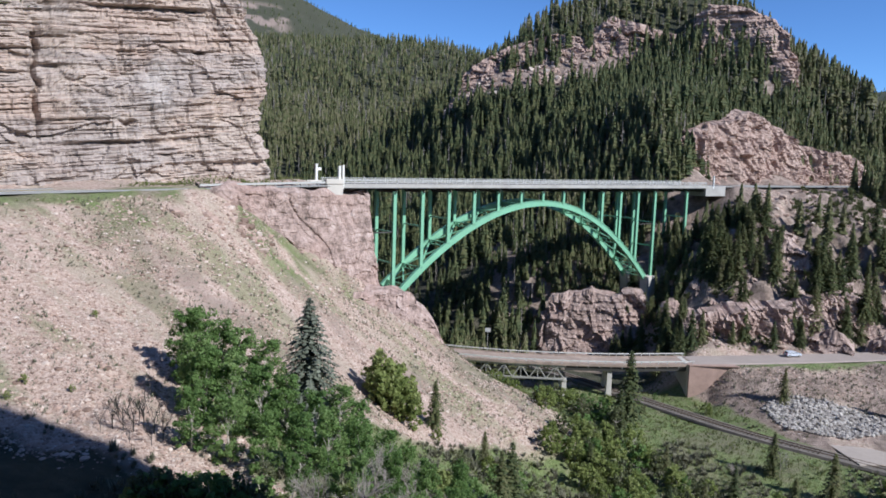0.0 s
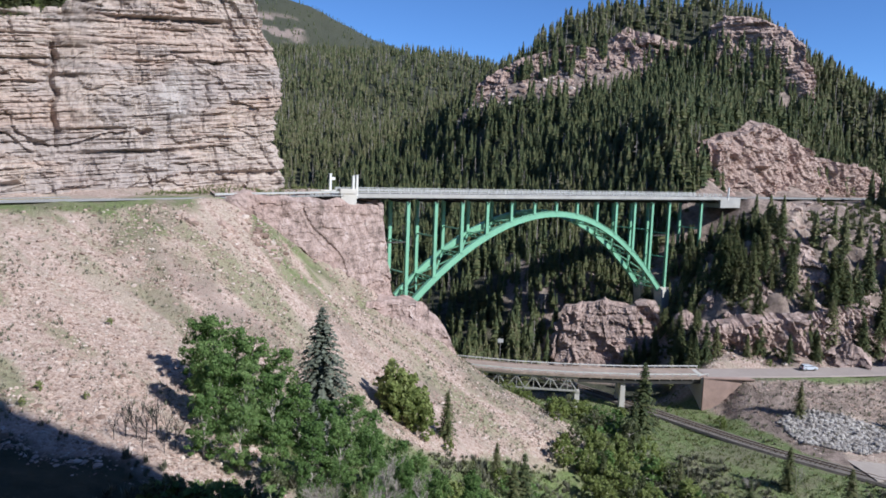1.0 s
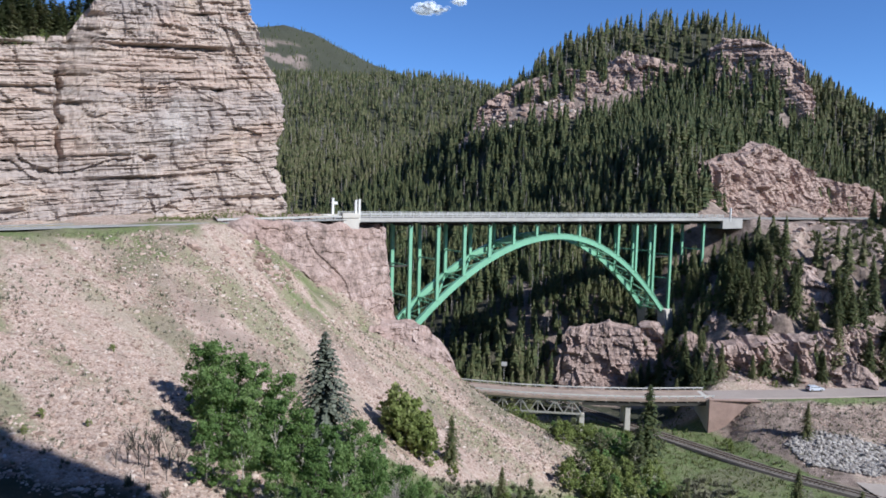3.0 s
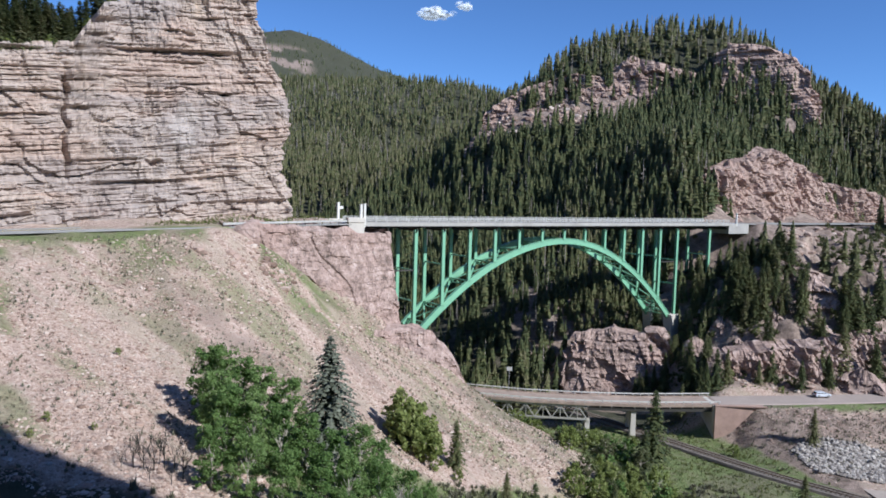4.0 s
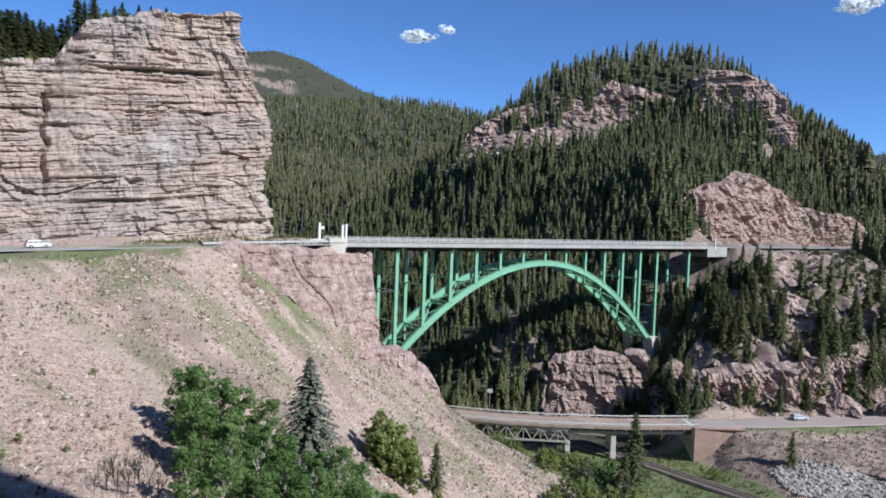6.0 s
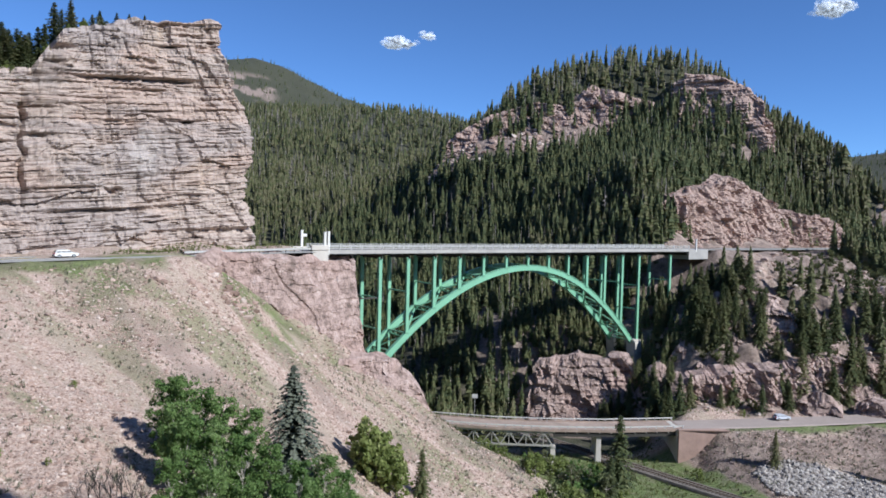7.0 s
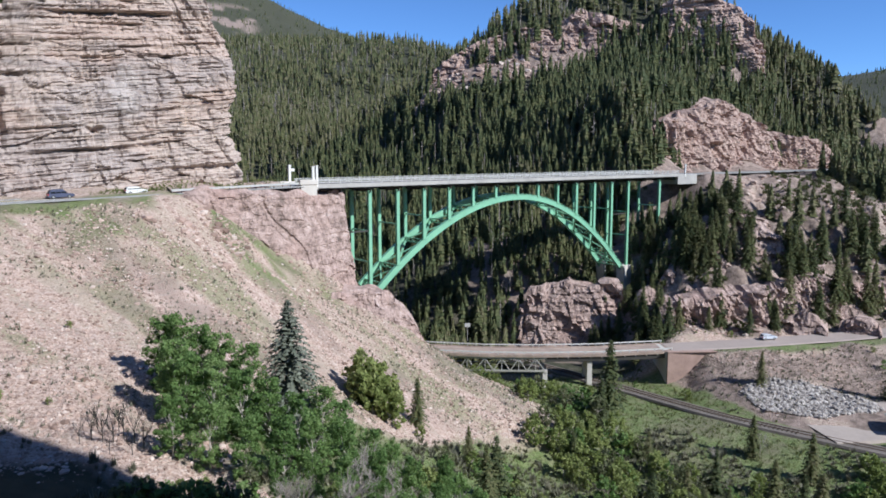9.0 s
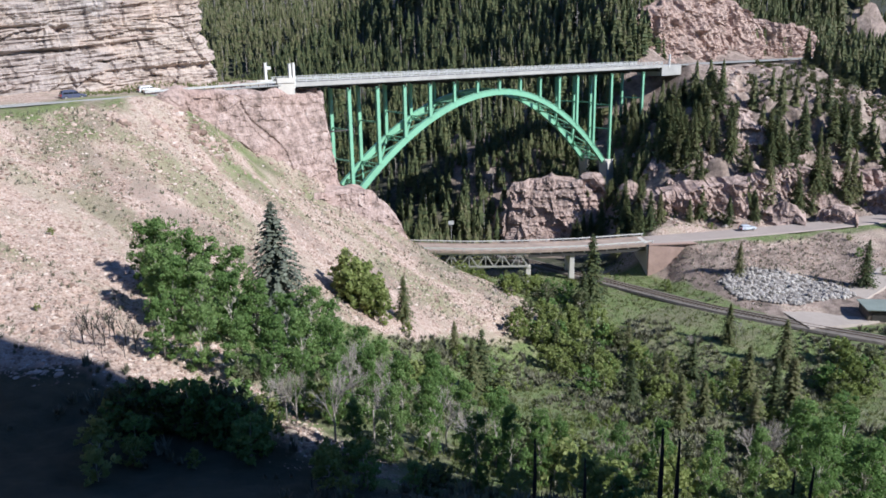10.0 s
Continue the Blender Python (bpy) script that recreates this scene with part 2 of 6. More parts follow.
def fractal(x, y, z=0.0, octaves=4, seed=0, gain=0.5):
    out, amp = 0, 1.0
    for k in range(octaves):
        out = out + amp * hash_noise(np.asarray(x) * 2 ** k, np.asarray(y) * 2 ** k, np.asarray(z) * 2 ** k, seed + k)
        amp *= gain
    return out


def ramp01(v, lo, hi):
    return np.clip((v - lo) / (hi - lo), 0, 1)


BRIDGE_TURN = 35.55
EX, EY = math.cos(radians(BRIDGE_TURN)), math.sin(radians(BRIDGE_TURN))


def by_bridge(s, n=0.0):
    """Plan place s metres along the bridge from its first tall column, n metres to its far side."""
    return -8.7 + EX * s - EY * n, 181 + EY * s + EX * n


def road_z(s):
    """Height of the road: level on the bridge, falling gently away from its near end."""
    return 59.75 + 0.026 * min(0.0, s + 22)


def road_line(stations, n, z):
    return [(*by_bridge(s, n), z + road_z(s) - 59.75) for s in stations]


# Lines along which the land bends: crests, edges, toes and beds.
LINES = {
    "road_front_edge": road_line((-46, -60, -75, -105, -140, -200, -300), -2.2, 59.62),
    "road_shoulder": road_line((-50, -75, -105, -140, -200, -300), -5, 58.5),
    "road_over_bluff": road_line((-32, -17), 4, 59.0),
    "road_back_edge": road_line((-17, -30, -50, -75, -105, -140, -200, -300), 12.5, 59.5),
    "behind_the_cliff": road_line((-40, -80, -140, -220), 50, 72),
    "scree_middle": [(-62, 102, 46), (-45, 114, 43), (-28, 128, 39), (-12, 142, 30)],
    "scree_toe": [(-58, 72, 38), (-40, 84, 36), (-22, 97, 33), (-8, 110, 27), (7.5, 127, 17), (18, 137, 12.5), (28, 143, 10), (34, 155, 8.2)],
    "spur": [(-38, 156, 55), (-28, 160, 45), (-18, 164, 36), (-9, 166, 32.5), (0, 166.5, 27.5), (5.5, 165, 23.8), (12.2, 163, 20), (19.3, 158, 17.4), (25.3, 150, 14.8), (28.5, 146, 12)],
    "bluff_behind_spur": [(-14, 178, 34), (-4, 182, 26), (6, 184, 17), (12, 190, 11)],
    "bank_top": [(-25, -2, 65.4), (0, -2, 65.5), (0, 1.5, 65.4), (25, -2, 65.3), (-30, 8, 58), (0, 8, 59.5), (25, 6, 59)],
    "bank": [(-28, 28, 48), (-8, 30, 47.5), (12, 30, 46.5), (28, 31, 45)],
    "bank_foot": [(-42, 52, 37), (-20, 52, 35), (2, 52, 33.5), (24, 50, 32), (50, 44, 31)],
    "lower_bank": [(-30, 78, 35), (-4, 78, 29), (22, 76, 22), (48, 70, 19)],
    "terrace": [(2, 104, 19), (28, 104, 13), (60, 98, 10), (95, 85, 9), (140, 70, 9)],
    "creek": [(22, 132, 8), (48, 130, 6), (80, 122, 4.5), (115, 108, 4), (170, 80, 3)],
    "meadow": [(44, 150, 7.4), (56, 156, 7), (74, 142, 6.8), (100, 122, 6.5)],
    "railway_bed": [(20, 226, 7.5), (36, 206, 8), (56.5, 180, 8), (70.7, 161.5, 8), (83.7, 149.5, 8), (98.8, 136.5, 8), (140, 108, 8)],
    "lot": [(94, 152, 8.2), (112, 154, 8.5), (140, 158, 9)],
    "lower_road_edge": [(77, 186, 16.8), (90, 187, 16.8), (118, 192, 16.8), (160, 200, 18), (230, 212, 20)],
    "lower_road_back": [(72, 197, 16.8), (90, 198, 16.8), (118, 203, 16.8), (160, 211, 18), (230, 224, 20)],
    "under_low_bridge": [(24, 186, 8.5), (36, 184, 7.8), (50, 185, 7), (62, 185, 7.4), (71, 182.5, 8.5)],
    "under_low_bridge_back": [(28, 200, 8), (46, 200, 7), (62, 199, 8)],
    "fill_foot": [(72, 178, 9), (82, 160, 8.8), (93, 157, 9), (107, 160, 9.3), (122, 171, 10.5)],
    "canyon_bed": [(30, 205, 6), (14, 215, 4), (0, 224, 2), (-20, 246, 1), (-52, 300, 2), (-120, 400, 6)],
    "crag_foot": [(36, 222, 5), (48, 214, 6), (60, 209, 9), (70, 202, 15.5), (90, 202.5, 16.8), (125, 207, 17), (165, 217, 19), (230, 232, 21)],
    "crag_top": [(36, 240, 16), (50, 236, 17), (66, 236, 19), (82, 219, 30), (100, 218, 31), (126, 222, 31), (165, 236, 34), (230, 254, 38)],
    "far_road_edge": road_line((136, 150, 175, 210, 260, 330), -2.5, 59.4),
    "far_road_back": road_line((128, 150, 175, 210, 260, 330), 16, 59.4),
    "below_far_end": [(70, 246, 32), (76, 250, 37), (84, 246, 38), (90, 256, 45), (60, 262, 28)],
    "pink_bluff_top": road_line((138, 155, 180), 36, 85) + road_line((205, 240, 275), 36, 77),
    "hill_foot": [(34, 233, 10), (18, 235, 8), (4, 236, 7), (-14, 258, 8), (-40, 306, 16), (-80, 420, 46)],
    "hill_flank": [(50, 252, 37), (34, 252, 30), (18, 253, 22), (0, 254, 14), (-12, 280, 20)],
    "hill_waist": [(66, 290, 62), (40, 310, 54), (15, 335, 52), (-8, 392, 66)],
    "crest_foot": [(12, 392, 93), (28, 390, 103), (45, 389, 106), (63, 390, 107), (80, 393, 112), (95, 398, 117), (122, 398, 124), (146, 390, 128), (168, 380, 118)],
    "shoulder": [(8, 404, 94), (20, 414, 106), (40, 422, 123), (62, 432, 140)],
    "peak": [(64, 424, 140), (85, 434, 153), (110, 440, 161), (135, 434, 162), (152, 424, 157), (165, 412, 147), (177, 402, 133)],
    "peak_right": [(186, 396, 118), (196, 386, 112), (214, 376, 98), (240, 372, 86), (275, 372, 70), (330, 380, 56), (420, 420, 48)],
    "peak_back": [(60, 540, 110), (140, 560, 120), (240, 520, 85)],
    "hidden_valley": [(-20, 560, 84), (-140, 560, 92), (40, 640, 96)],
    "west_hill": [(-160, 420, 68), (-150, 520, 84), (-260, 600, 114), (-60, 660, 110), (-200, 760, 146)],
    "forest_ridge": [(-330, 960, 200), (-200, 955, 194), (-98, 945, 193), (-40, 880, 185), (33, 800, 171), (75, 740, 148)],
    "behind_ridge": [(-300, 1300, 190), (0, 1200, 140), (200, 1000, 100)],
    "far_mountain": [(-1500, 2900, 640), (-900, 2920, 640), (-640, 2935, 672), (-520, 2950, 640), (-430, 2960, 596), (-320, 2980, 546), (-200, 3000, 500), (0, 3050, 440), (300, 3100, 350)],
    "far_right": [(900, 2300, 150), (1400, 2300, 300), (1900, 2200, 380)],
    "far_plain": [(-1200, 1800, 350), (-600, 1900, 300), (-200, 1900, 220), (300, 1900, 160), (800, 1500, 90), (900, 900, 70)],
    "outer": [(-3500, 3000, 700), (0, 4600, 300), (3500, 3000, 400), (4500, 0, 200), (3000, -3000, 300), (0, -4500, 300), (-3000, -3000, 300), (-4500, 0, 400)],
    # unseen ground; its steep ridge is shaped to cast the shadow on the bank
    "behind_camera": [(0, -12, 67), (-40, -25, 78), (18, -14, 78), (26, -2, 92), (27, 26, 50), (37, 24.7, 101.1), (46, 21.9, 125.4), (60, 14.2, 143.4), (62, 15.6, 128), (62, 17.5, 118), (49, 29.2, 72), (49.5, 31.5, 56), (62.5, 19.6, 95), (63, 20.6, 78), (63, 23, 60), (78, 3.4, 154), (78, 6.1, 139), (78, 8.0, 129), (79, 9.6, 100), (80, 12, 70), (39, 37, 43), (58, 30, 43), (78, 20, 44), (105, 8, 48), (60, -40, 125), (0, -40, 95), (-80, -80, 130), (80, -100, 150), (-200, 0, 110), (0, -300, 220), (300, -200, 150), (130, 20, 60), (300, 60, 30), (420, 200, 35)],
}
PTS = np.array([p for line in LINES.values() for p in line], float)


def _dense():
    """Each line, with a few more places along it."""
    out = []
    for name, line in LINES.items():
        for a, b in zip(line, line[1:]):
            gap = math.dist(a[:2], b[:2])
            far = math.hypot(*a[:2])
            k = max(1, int(gap / max(14, far * 0.06))) if name not in ("outer", "behind_camera", "west_hill", "far_plain", "bank_top", "below_far_end", "hidden_valley", "peak_back") else 1
            for i in range(min(k, 8)):
                f = i / min(k, 8)
                out.append([a[j] + (b[j] - a[j]) * f for j in range(3)])
        out.append(list(line[-1]))
    return np.array(out)


KNOTS = _dense()
_d = np.hypot(KNOTS[:, None, 0] - KNOTS[None, :, 0], KNOTS[:, None, 1] - KNOTS[None, :, 1])
_k = len(KNOTS)
_A = np.zeros((_k + 1, _k + 1))
_A[:_k, :_k] = -_d - 0.4 * np.eye(_k)
_A[:_k, _k] = _A[_k, :_k] = 1
_w = np.linalg.solve(_A, np.concatenate([KNOTS[:, 2], [0]]))


def smooth_land(x, y):
    x, y = np.asarray(x, float), np.asarray(y, float)
    flat = np.stack([x.ravel(), y.ravel()], -1)
    out = np.empty(len(flat))
    for i in range(0, len(flat), 20000):
        p = flat[i:i + 20000]
        out[i:i + 20000] = -np.hypot(p[:, :1] - KNOTS[None, :, 0], p[:, 1:] - KNOTS[None, :, 1]) @ _w[:_k] + _w[_k]
    return out.reshape(x.shape)


def line_distance(x, y, line):
    best = np.full(np.shape(x), 1e9)
    for a, b in zip(line, line[1:]):
        dx, dy = b[0] - a[0], b[1] - a[1]
        t = np.clip(((x - a[0]) * dx + (y - a[1]) * dy) / (dx * dx + dy * dy), 0, 1)
        best = np.minimum(best, np.hypot(x - a[0] - t * dx, y - a[1] - t * dy))
    return best


UPPER_ROAD = [(*by_bridge(s, 4.2), 60) for s in (-300, -14)]
FAR_ROAD = [(*by_bridge(s, 4.2), 60) for s in (128, 330)]
LOWER_ROAD = [(68, 190.5, 16.55), (90, 192.5, 16.9), (118, 197.5, 17), (160, 205.5, 18), (230, 218, 20)]
RAILWAY = [(10, 238, 8.2), (36, 206, 8.2), (56.5, 180, 8.2), (70.7, 161.5, 8.2), (83.7, 149.5, 8.2), (98.8, 136.5, 8.2), (140, 108, 8.2), (190, 75, 8.2)]
FLATS = ((UPPER_ROAD, 8.5), (FAR_ROAD, 7), (LOWER_ROAD, 5.5), (RAILWAY, 4))


def land(x, y):
    """Height of the ground, with its roughness; roads lie on smooth beds."""
    x, y = np.asarray(x, float), np.asarray(y, float)
    z = smooth_land(x, y)
    far = np.hypot(x, y)
    calm = np.ones_like(z)
    for line, wide in FLATS:
        calm = np.minimum(calm, np.clip((line_distance(x, y, line) - wide) / 12, 0, 1))
    rough = fractal(x / 22, y / 22, 0, 5, 3) * np.clip(far / 160, 0.35, 1.6) + fractal(x / 120, y / 120, 0, 3, 9) * np.clip((far - 250) / 60, 0, 6)
    lumps = fractal(x / 3.2, y / 3.2, 0, 3, 13) * np.clip(1.4 - far / 260, 0, 1) * 0.32
    crags = np.abs(fractal(x / 7, y / 7, 0, 4, 17)) * 3.6 * ramp01(y, 205, 215) * ramp01(y, 330, 290) * ramp01(x, 60, 80)
    z = z + calm * (rough + lumps + crags)
    dist = line_distance(x, y, LOWER_ROAD)
    return np.where(dist < 6.5, np.minimum(z, 16.25 + 0.02 * np.clip(x - 70, 0, 25) + np.clip((x - 118) * 0.028, 0, 4)), z)


def mesh_object(name, verts, faces, mat, parent=None, smooth=False):
    me = bpy.data.meshes.new(name)
    verts, faces = np.asarray(verts, np.float32), np.asarray(faces, np.int32)
    k = faces.shape[1]
    me.vertices.add(len(verts))
    me.vertices.foreach_set("co", verts.ravel())
    me.loops.add(faces.size)
    me.loops.foreach_set("vertex_index", faces.ravel())
    me.polygons.add(len(faces))
    me.polygons.foreach_set("loop_start", np.arange(0, faces.size, k, dtype=np.int32))
    me.polygons.foreach_set("use_smooth", np.full(len(faces), smooth))
    me.update(calc_edges=True)
    me.materials.append(mat)
    ob = new(name, me)
    if parent:
        ob.parent = parent
    return ob


def grid_faces(rows, cols, wrap=False):
    i, j = np.meshgrid(np.arange(rows - 1), np.arange(cols if wrap else cols - 1), indexing="ij")
    a, b = i * cols + j, i * cols + (j + 1) % cols
    return np.stack([a, b, b + cols, a + cols], -1).reshape(-1, 4)


def build_ground():
    fine = np.arange(-40, 40.01, 0.23)
    coarse = np.concatenate([np.arange(45, 72, 3.0), np.arange(72, 93, 0.6), np.arange(93, 316, 3.0)])
    ang = np.radians(np.concatenate([fine, coarse]))
    rad = np.concatenate([[0.01, 0.8], np.geomspace(2.0, 60, 90), np.arange(60.9, 290, 0.95), np.geomspace(293, 4700, 150)])
    R, A = np.meshgrid(rad, ang, indexing="ij")
    X, Y = R * np.sin(A), R * np.cos(A)
    Z = land(X, Y)
    ob = mesh_object("ground", np.stack([X, Y, Z], -1).reshape(-1, 3), grid_faces(len(rad), len(ang), True)[:, ::-1], M_GROUND, smooth=True)
    x, y, z = X.ravel(), Y.ravel(), Z.ravel()
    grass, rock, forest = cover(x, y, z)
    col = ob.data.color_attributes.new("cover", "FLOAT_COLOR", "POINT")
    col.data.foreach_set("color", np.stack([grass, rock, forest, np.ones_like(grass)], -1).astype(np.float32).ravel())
    tagged(ob, "steep valley ground of pink scree, grass, rock and forest floor, darkened on the shaded bank", "ground", kind="structure")
    return ob


SCREE_AREA = [(-230, 20), (-120, 45), (-58, 68), (-44, 75), (-26, 71), (-16, 69), (-8, 61), (0, 54), (5, 54), (-2, 63), (-10, 73), (-20, 84), (-22, 96), (-8, 110), (7.5, 126), (18, 136), (28, 142), (33, 153), (30, 162), (20, 170), (0, 173), (-20, 172), (-60, 146), (-260, 4)]
GRASS_STRIPS = (([(-34, 157), (-27, 160), (-20, 162)], 1.0), ([(-52, 147), (-90, 120), (-130, 91)], 2.6), ([(-60, 136), (-50, 128), (-40, 116)], 1.2), ([(6, 167), (16, 165), (26, 164)], 1.2), ([(-70, 112), (-62, 104)], 1.0), ([(-60, 86), (-52, 84)], 1.0))


def inside(x, y, poly):
    """Metres inside a plan outline; outside it is negative."""
    hit = np.zeros(np.shape(x), bool)
    for (ax, ay), (bx, by) in zip(poly, poly[1:] + poly[:1]):
        hit ^= ((ay > y) != (by > y)) & (x < (bx - ax) * (y - ay) / (by - ay + 1e-9) + ax)
    d = line_distance(x, y, poly + poly[:1])
    return np.where(hit, d, -d)


def cover(x, y, z):
    """How much grass, bare rock and forest floor there is at a place, 0 to 1. Forest floor also darkens the shaded
    bank.
    """
    e = 4.0
    gx, gy = (smooth_land(x + e, y) - smooth_land(x - e, y)) / (2 * e), (smooth_land(x, y + e) - smooth_land(x, y - e)) / (2 * e)
    steep = np.hypot(gx, gy)
    s = (x + 8.7) * EX + (y - 181) * EY
    n = -(x + 8.7) * EY + (y - 181) * EX
    rag = fractal(x / 9, y / 9, 0, 4, 21)
    near = ramp01(y + 0.25 * np.abs(x), 300, 270)
    down, over = 0.89 * x - 0.454 * y, 0.454 * x + 0.89 * y
    scree = ramp01(inside(x, y, SCREE_AREA) + 2.5 * rag, -2, 3)
    grass = 0.92 * (1 - scree) * near * ramp01(186 - y + 0.12 * x + 6 * ramp01(x, 60, 40), 0, 6) * ramp01(n, 4, -3)
    for line, wide in GRASS_STRIPS:
        grass = np.maximum(grass, 0.62 * ramp01(line_distance(x, y, line) + 2.0 * rag, wide + 2.5, wide - 1.5))
    grass = np.maximum(grass, 0.42 * scree * ramp01(fractal(over / 6, down / 30, 0, 3, 33), 0.15, 0.7))
    grass = np.maximum(grass, 0.66 * scree * ramp01(n, -34, -12) * ramp01(rag + 0.8 * fractal(over / 5, down / 24, 0, 3, 35), -0.5, 0.9))
    grass = np.maximum(grass, 0.5 * scree * ramp01(x + 0.6 * (y - 150), -4, 14) * ramp01(rag + 0.5 * fractal(x / 4, y / 4, 0, 3, 39), -0.9, 0.5))
    fill = ramp01(inside(x, y, FILL_AREA) + 1.5 * rag, -1, 2)
    grass = grass * (1 - 0.85 * fill)
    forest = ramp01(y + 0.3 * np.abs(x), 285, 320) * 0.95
    rock = ramp01(y, 196, 204) * ramp01(y, 330, 285) * ramp01(s + 0.4 * n, -5, 10) * ramp01(rag + steep * 1.2, -0.3, 0.4) * 0.95
    rock = np.maximum(rock, 0.8 * fill * ramp01(rag, -1.0, 0.2))
    # forest floor takes the place of bare rock over the canyon area
    gorge_floor = ramp01(inside(x, y, CANYON_AREA) + 3 * rag, -2, 4)
    rock, forest = rock * (1 - 0.8 * gorge_floor), np.maximum(forest, 0.85 * gorge_floor)
    rock = np.maximum(rock, 0.40 * scree * ramp01(n, -62, -40) * ramp01(s, -95, -60) * ramp01(rag + 1.3 * fractal(over / 6, down / 30, 0, 3, 37), -0.5, 0.7))
    crest = np.maximum(ramp01(line_distance(x, y, ROCKY_CREST) + 4 * rag, 13, 7), ramp01(line_distance(x, y, ROCKY_TOP) + 4 * rag, 9, 4))
    rock = np.maximum(rock, crest)
    rock = np.maximum(rock, ramp01(y, 1900, 2300) * ramp01(x, -430, -520) * ramp01(z, 395, 430) * ramp01(z, 580, 530) * ramp01(fractal(x / 90, z / 40, 0, 3, 91), -0.3, 0.3))
    forest = forest * (1 - 0.8 * rock)
    by_road = ramp01(line_distance(x, y, FAR_ROAD), 16, 9)
    forest, rock = forest * (1 - by_road), np.maximum(rock, 0.75 * by_road)
    # dark floor colour over the shaded bank deepens the shadow lying there
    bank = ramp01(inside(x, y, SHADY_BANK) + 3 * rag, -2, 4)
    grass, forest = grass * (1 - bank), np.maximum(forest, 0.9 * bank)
    return grass, rock, forest


# follows the edge of the foreground shadow; the ground inside is coloured darker
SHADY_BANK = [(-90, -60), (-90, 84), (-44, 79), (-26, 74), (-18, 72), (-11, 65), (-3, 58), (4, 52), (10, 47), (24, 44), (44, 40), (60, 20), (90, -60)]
CANYON_AREA = [(-30, 190), (24, 196), (62, 199), (66, 206), (40, 222), (26, 240), (20, 300), (-60, 330)]
FILL_AREA = [(66, 187), (72, 176), (79, 160), (86, 150), (108, 145), (150, 155), (170, 180), (160, 199), (118, 192), (90, 187)]
ROCKY_CREST = [(12, 402), (28, 397), (40, 396), (64, 395), (79, 397), (95, 399)]
ROCKY_TOP = [(134, 386), (146, 381), (158, 374), (166, 369)]
build_ground()


# ---- cliffs ----
def build_cliff(name, path, top, mat, label, du=0.6, dz=0.4, beds=1.0, seed=5, depth=30.0, lean=0.08, blocky=1.0, foot=None, facets=0.0, patchy=1.6, dip=0.03, slots=1.5, clefts=(), edge=None):
    """A rock wall along a plan path: bedded ledges, upright joints and buttresses, a rough crown that runs back. top and foot give heights along it."""
    pts = np.array(path, float)
    seg = np.hypot(*np.diff(pts[:, :2], axis=0).T)
    run = np.concatenate([[0], np.cumsum(seg)])
    u = np.arange(0, run[-1], du)
    # rounded corners
    px, py = np.interp(u, run, pts[:, 0]), np.interp(u, run, pts[:, 1])
    k = max(1, int(2.0 / du))
    ker = np.ones(2 * k + 1) / (2 * k + 1)
    px = np.convolve(np.pad(px, k, "edge"), ker, "valid")
    py = np.convolve(np.pad(py, k, "edge"), ker, "valid")
    tx, ty = np.gradient(px), np.gradient(py)
    ln = np.hypot(tx, ty)
    nx, ny = ty / ln, -tx / ln
    hi = np.interp(u, run, top)
    lo = np.interp(u, run, foot if foot is not None else pts[:, 2])
    rows = int((hi - lo).max() / dz) + 2
    v = np.linspace(0, 1, rows)
    V, U = np.meshgrid(v, u, indexing="ij")
    Z = lo + (hi - lo) * V
    # ledges: every bed stands in or out by its own amount, and dies out along the wall
    bed_z = Z - dip * U + 0.7 * fractal(U / 30, Z / 40, 0, 2, seed + 1)
    out = 0
    for thick, amp, along in ((5.5, 0.8, 60), (2.3, 0.55, 34), (1.05, 0.42, 18), (0.5, 0.22, 9)):
        q = bed_z / thick + 0.25 * hash_noise(U / along, Z * 0.05, 0, seed + 7)
        i = np.floor(q)
        f = q - i
        a = hash_noise(U / along, i * 7.31 + 0.5, 0, seed + 11)
        b = hash_noise(U / along, (i + 1) * 7.31 + 0.5, 0, seed + 11)
        w = np.clip((f - 0.8) / 0.2, 0, 1)
        out = out + beds * amp * (a + (b - a) * w)
        out = out - beds * amp * slots * np.exp(-((f - 0.88) / 0.1) ** 2) * ramp01(hash_noise(U / (along * 0.22), i * 3.7 + 0.5, 0, seed + 5), 0.05 if slots > 2 else 0.25, 0.5) * (thick > 0.7)
    joint = 0
    for wide, amp in ((14.0, 0.9), (5.0, 0.5), (1.9, 0.28)):
        q = U / wide + 0.35 * hash_noise(Z / (wide * 0.7), U / wide, 0, seed + 3)
        i = np.floor(q)
        f = q - i
        joint = joint + amp * hash_noise(i * 5.17 + 0.5, Z / (wide * 0.9), 0, seed + 13) - amp * 0.6 * np.exp(-((f - 0.5) / 0.05) ** 2)
    out = out + blocky * joint + patchy * fractal(U / 26, Z / 26, 0, 4, seed + 17, 0.55)
    # angular blocks: tilted facets, each with its own standing
    for wide, high, amp in ((7.0, 8.0, 1.5), (3.1, 4.2, 0.95), (1.4, 1.7, 0.5), (0.8, 0.7, 0.22)):
        qu = U / wide + 1.1 * hash_noise(U / wide * 0.55, Z / high * 0.55, 0, seed + 31) + 0.35 * Z / high
        iu = np.floor(qu)
        qz = Z / high + 1.0 * hash_noise(U / wide * 0.55, Z / high * 0.55, 5.5, seed + 33) + hash_noise(iu * 3.3 + 0.5, 0.5, 0, seed + 35)
        iz = np.floor(qz)
        fu, fz = qu - iu - 0.5, qz - iz - 0.5
        h0 = hash_noise(iu * 5.3 + 0.5, iz * 3.9 + 0.5, 0.5, seed + 37)
        h1 = hash_noise(iu * 5.3 + 0.5, iz * 3.9 + 0.5, 9.5, seed + 37)
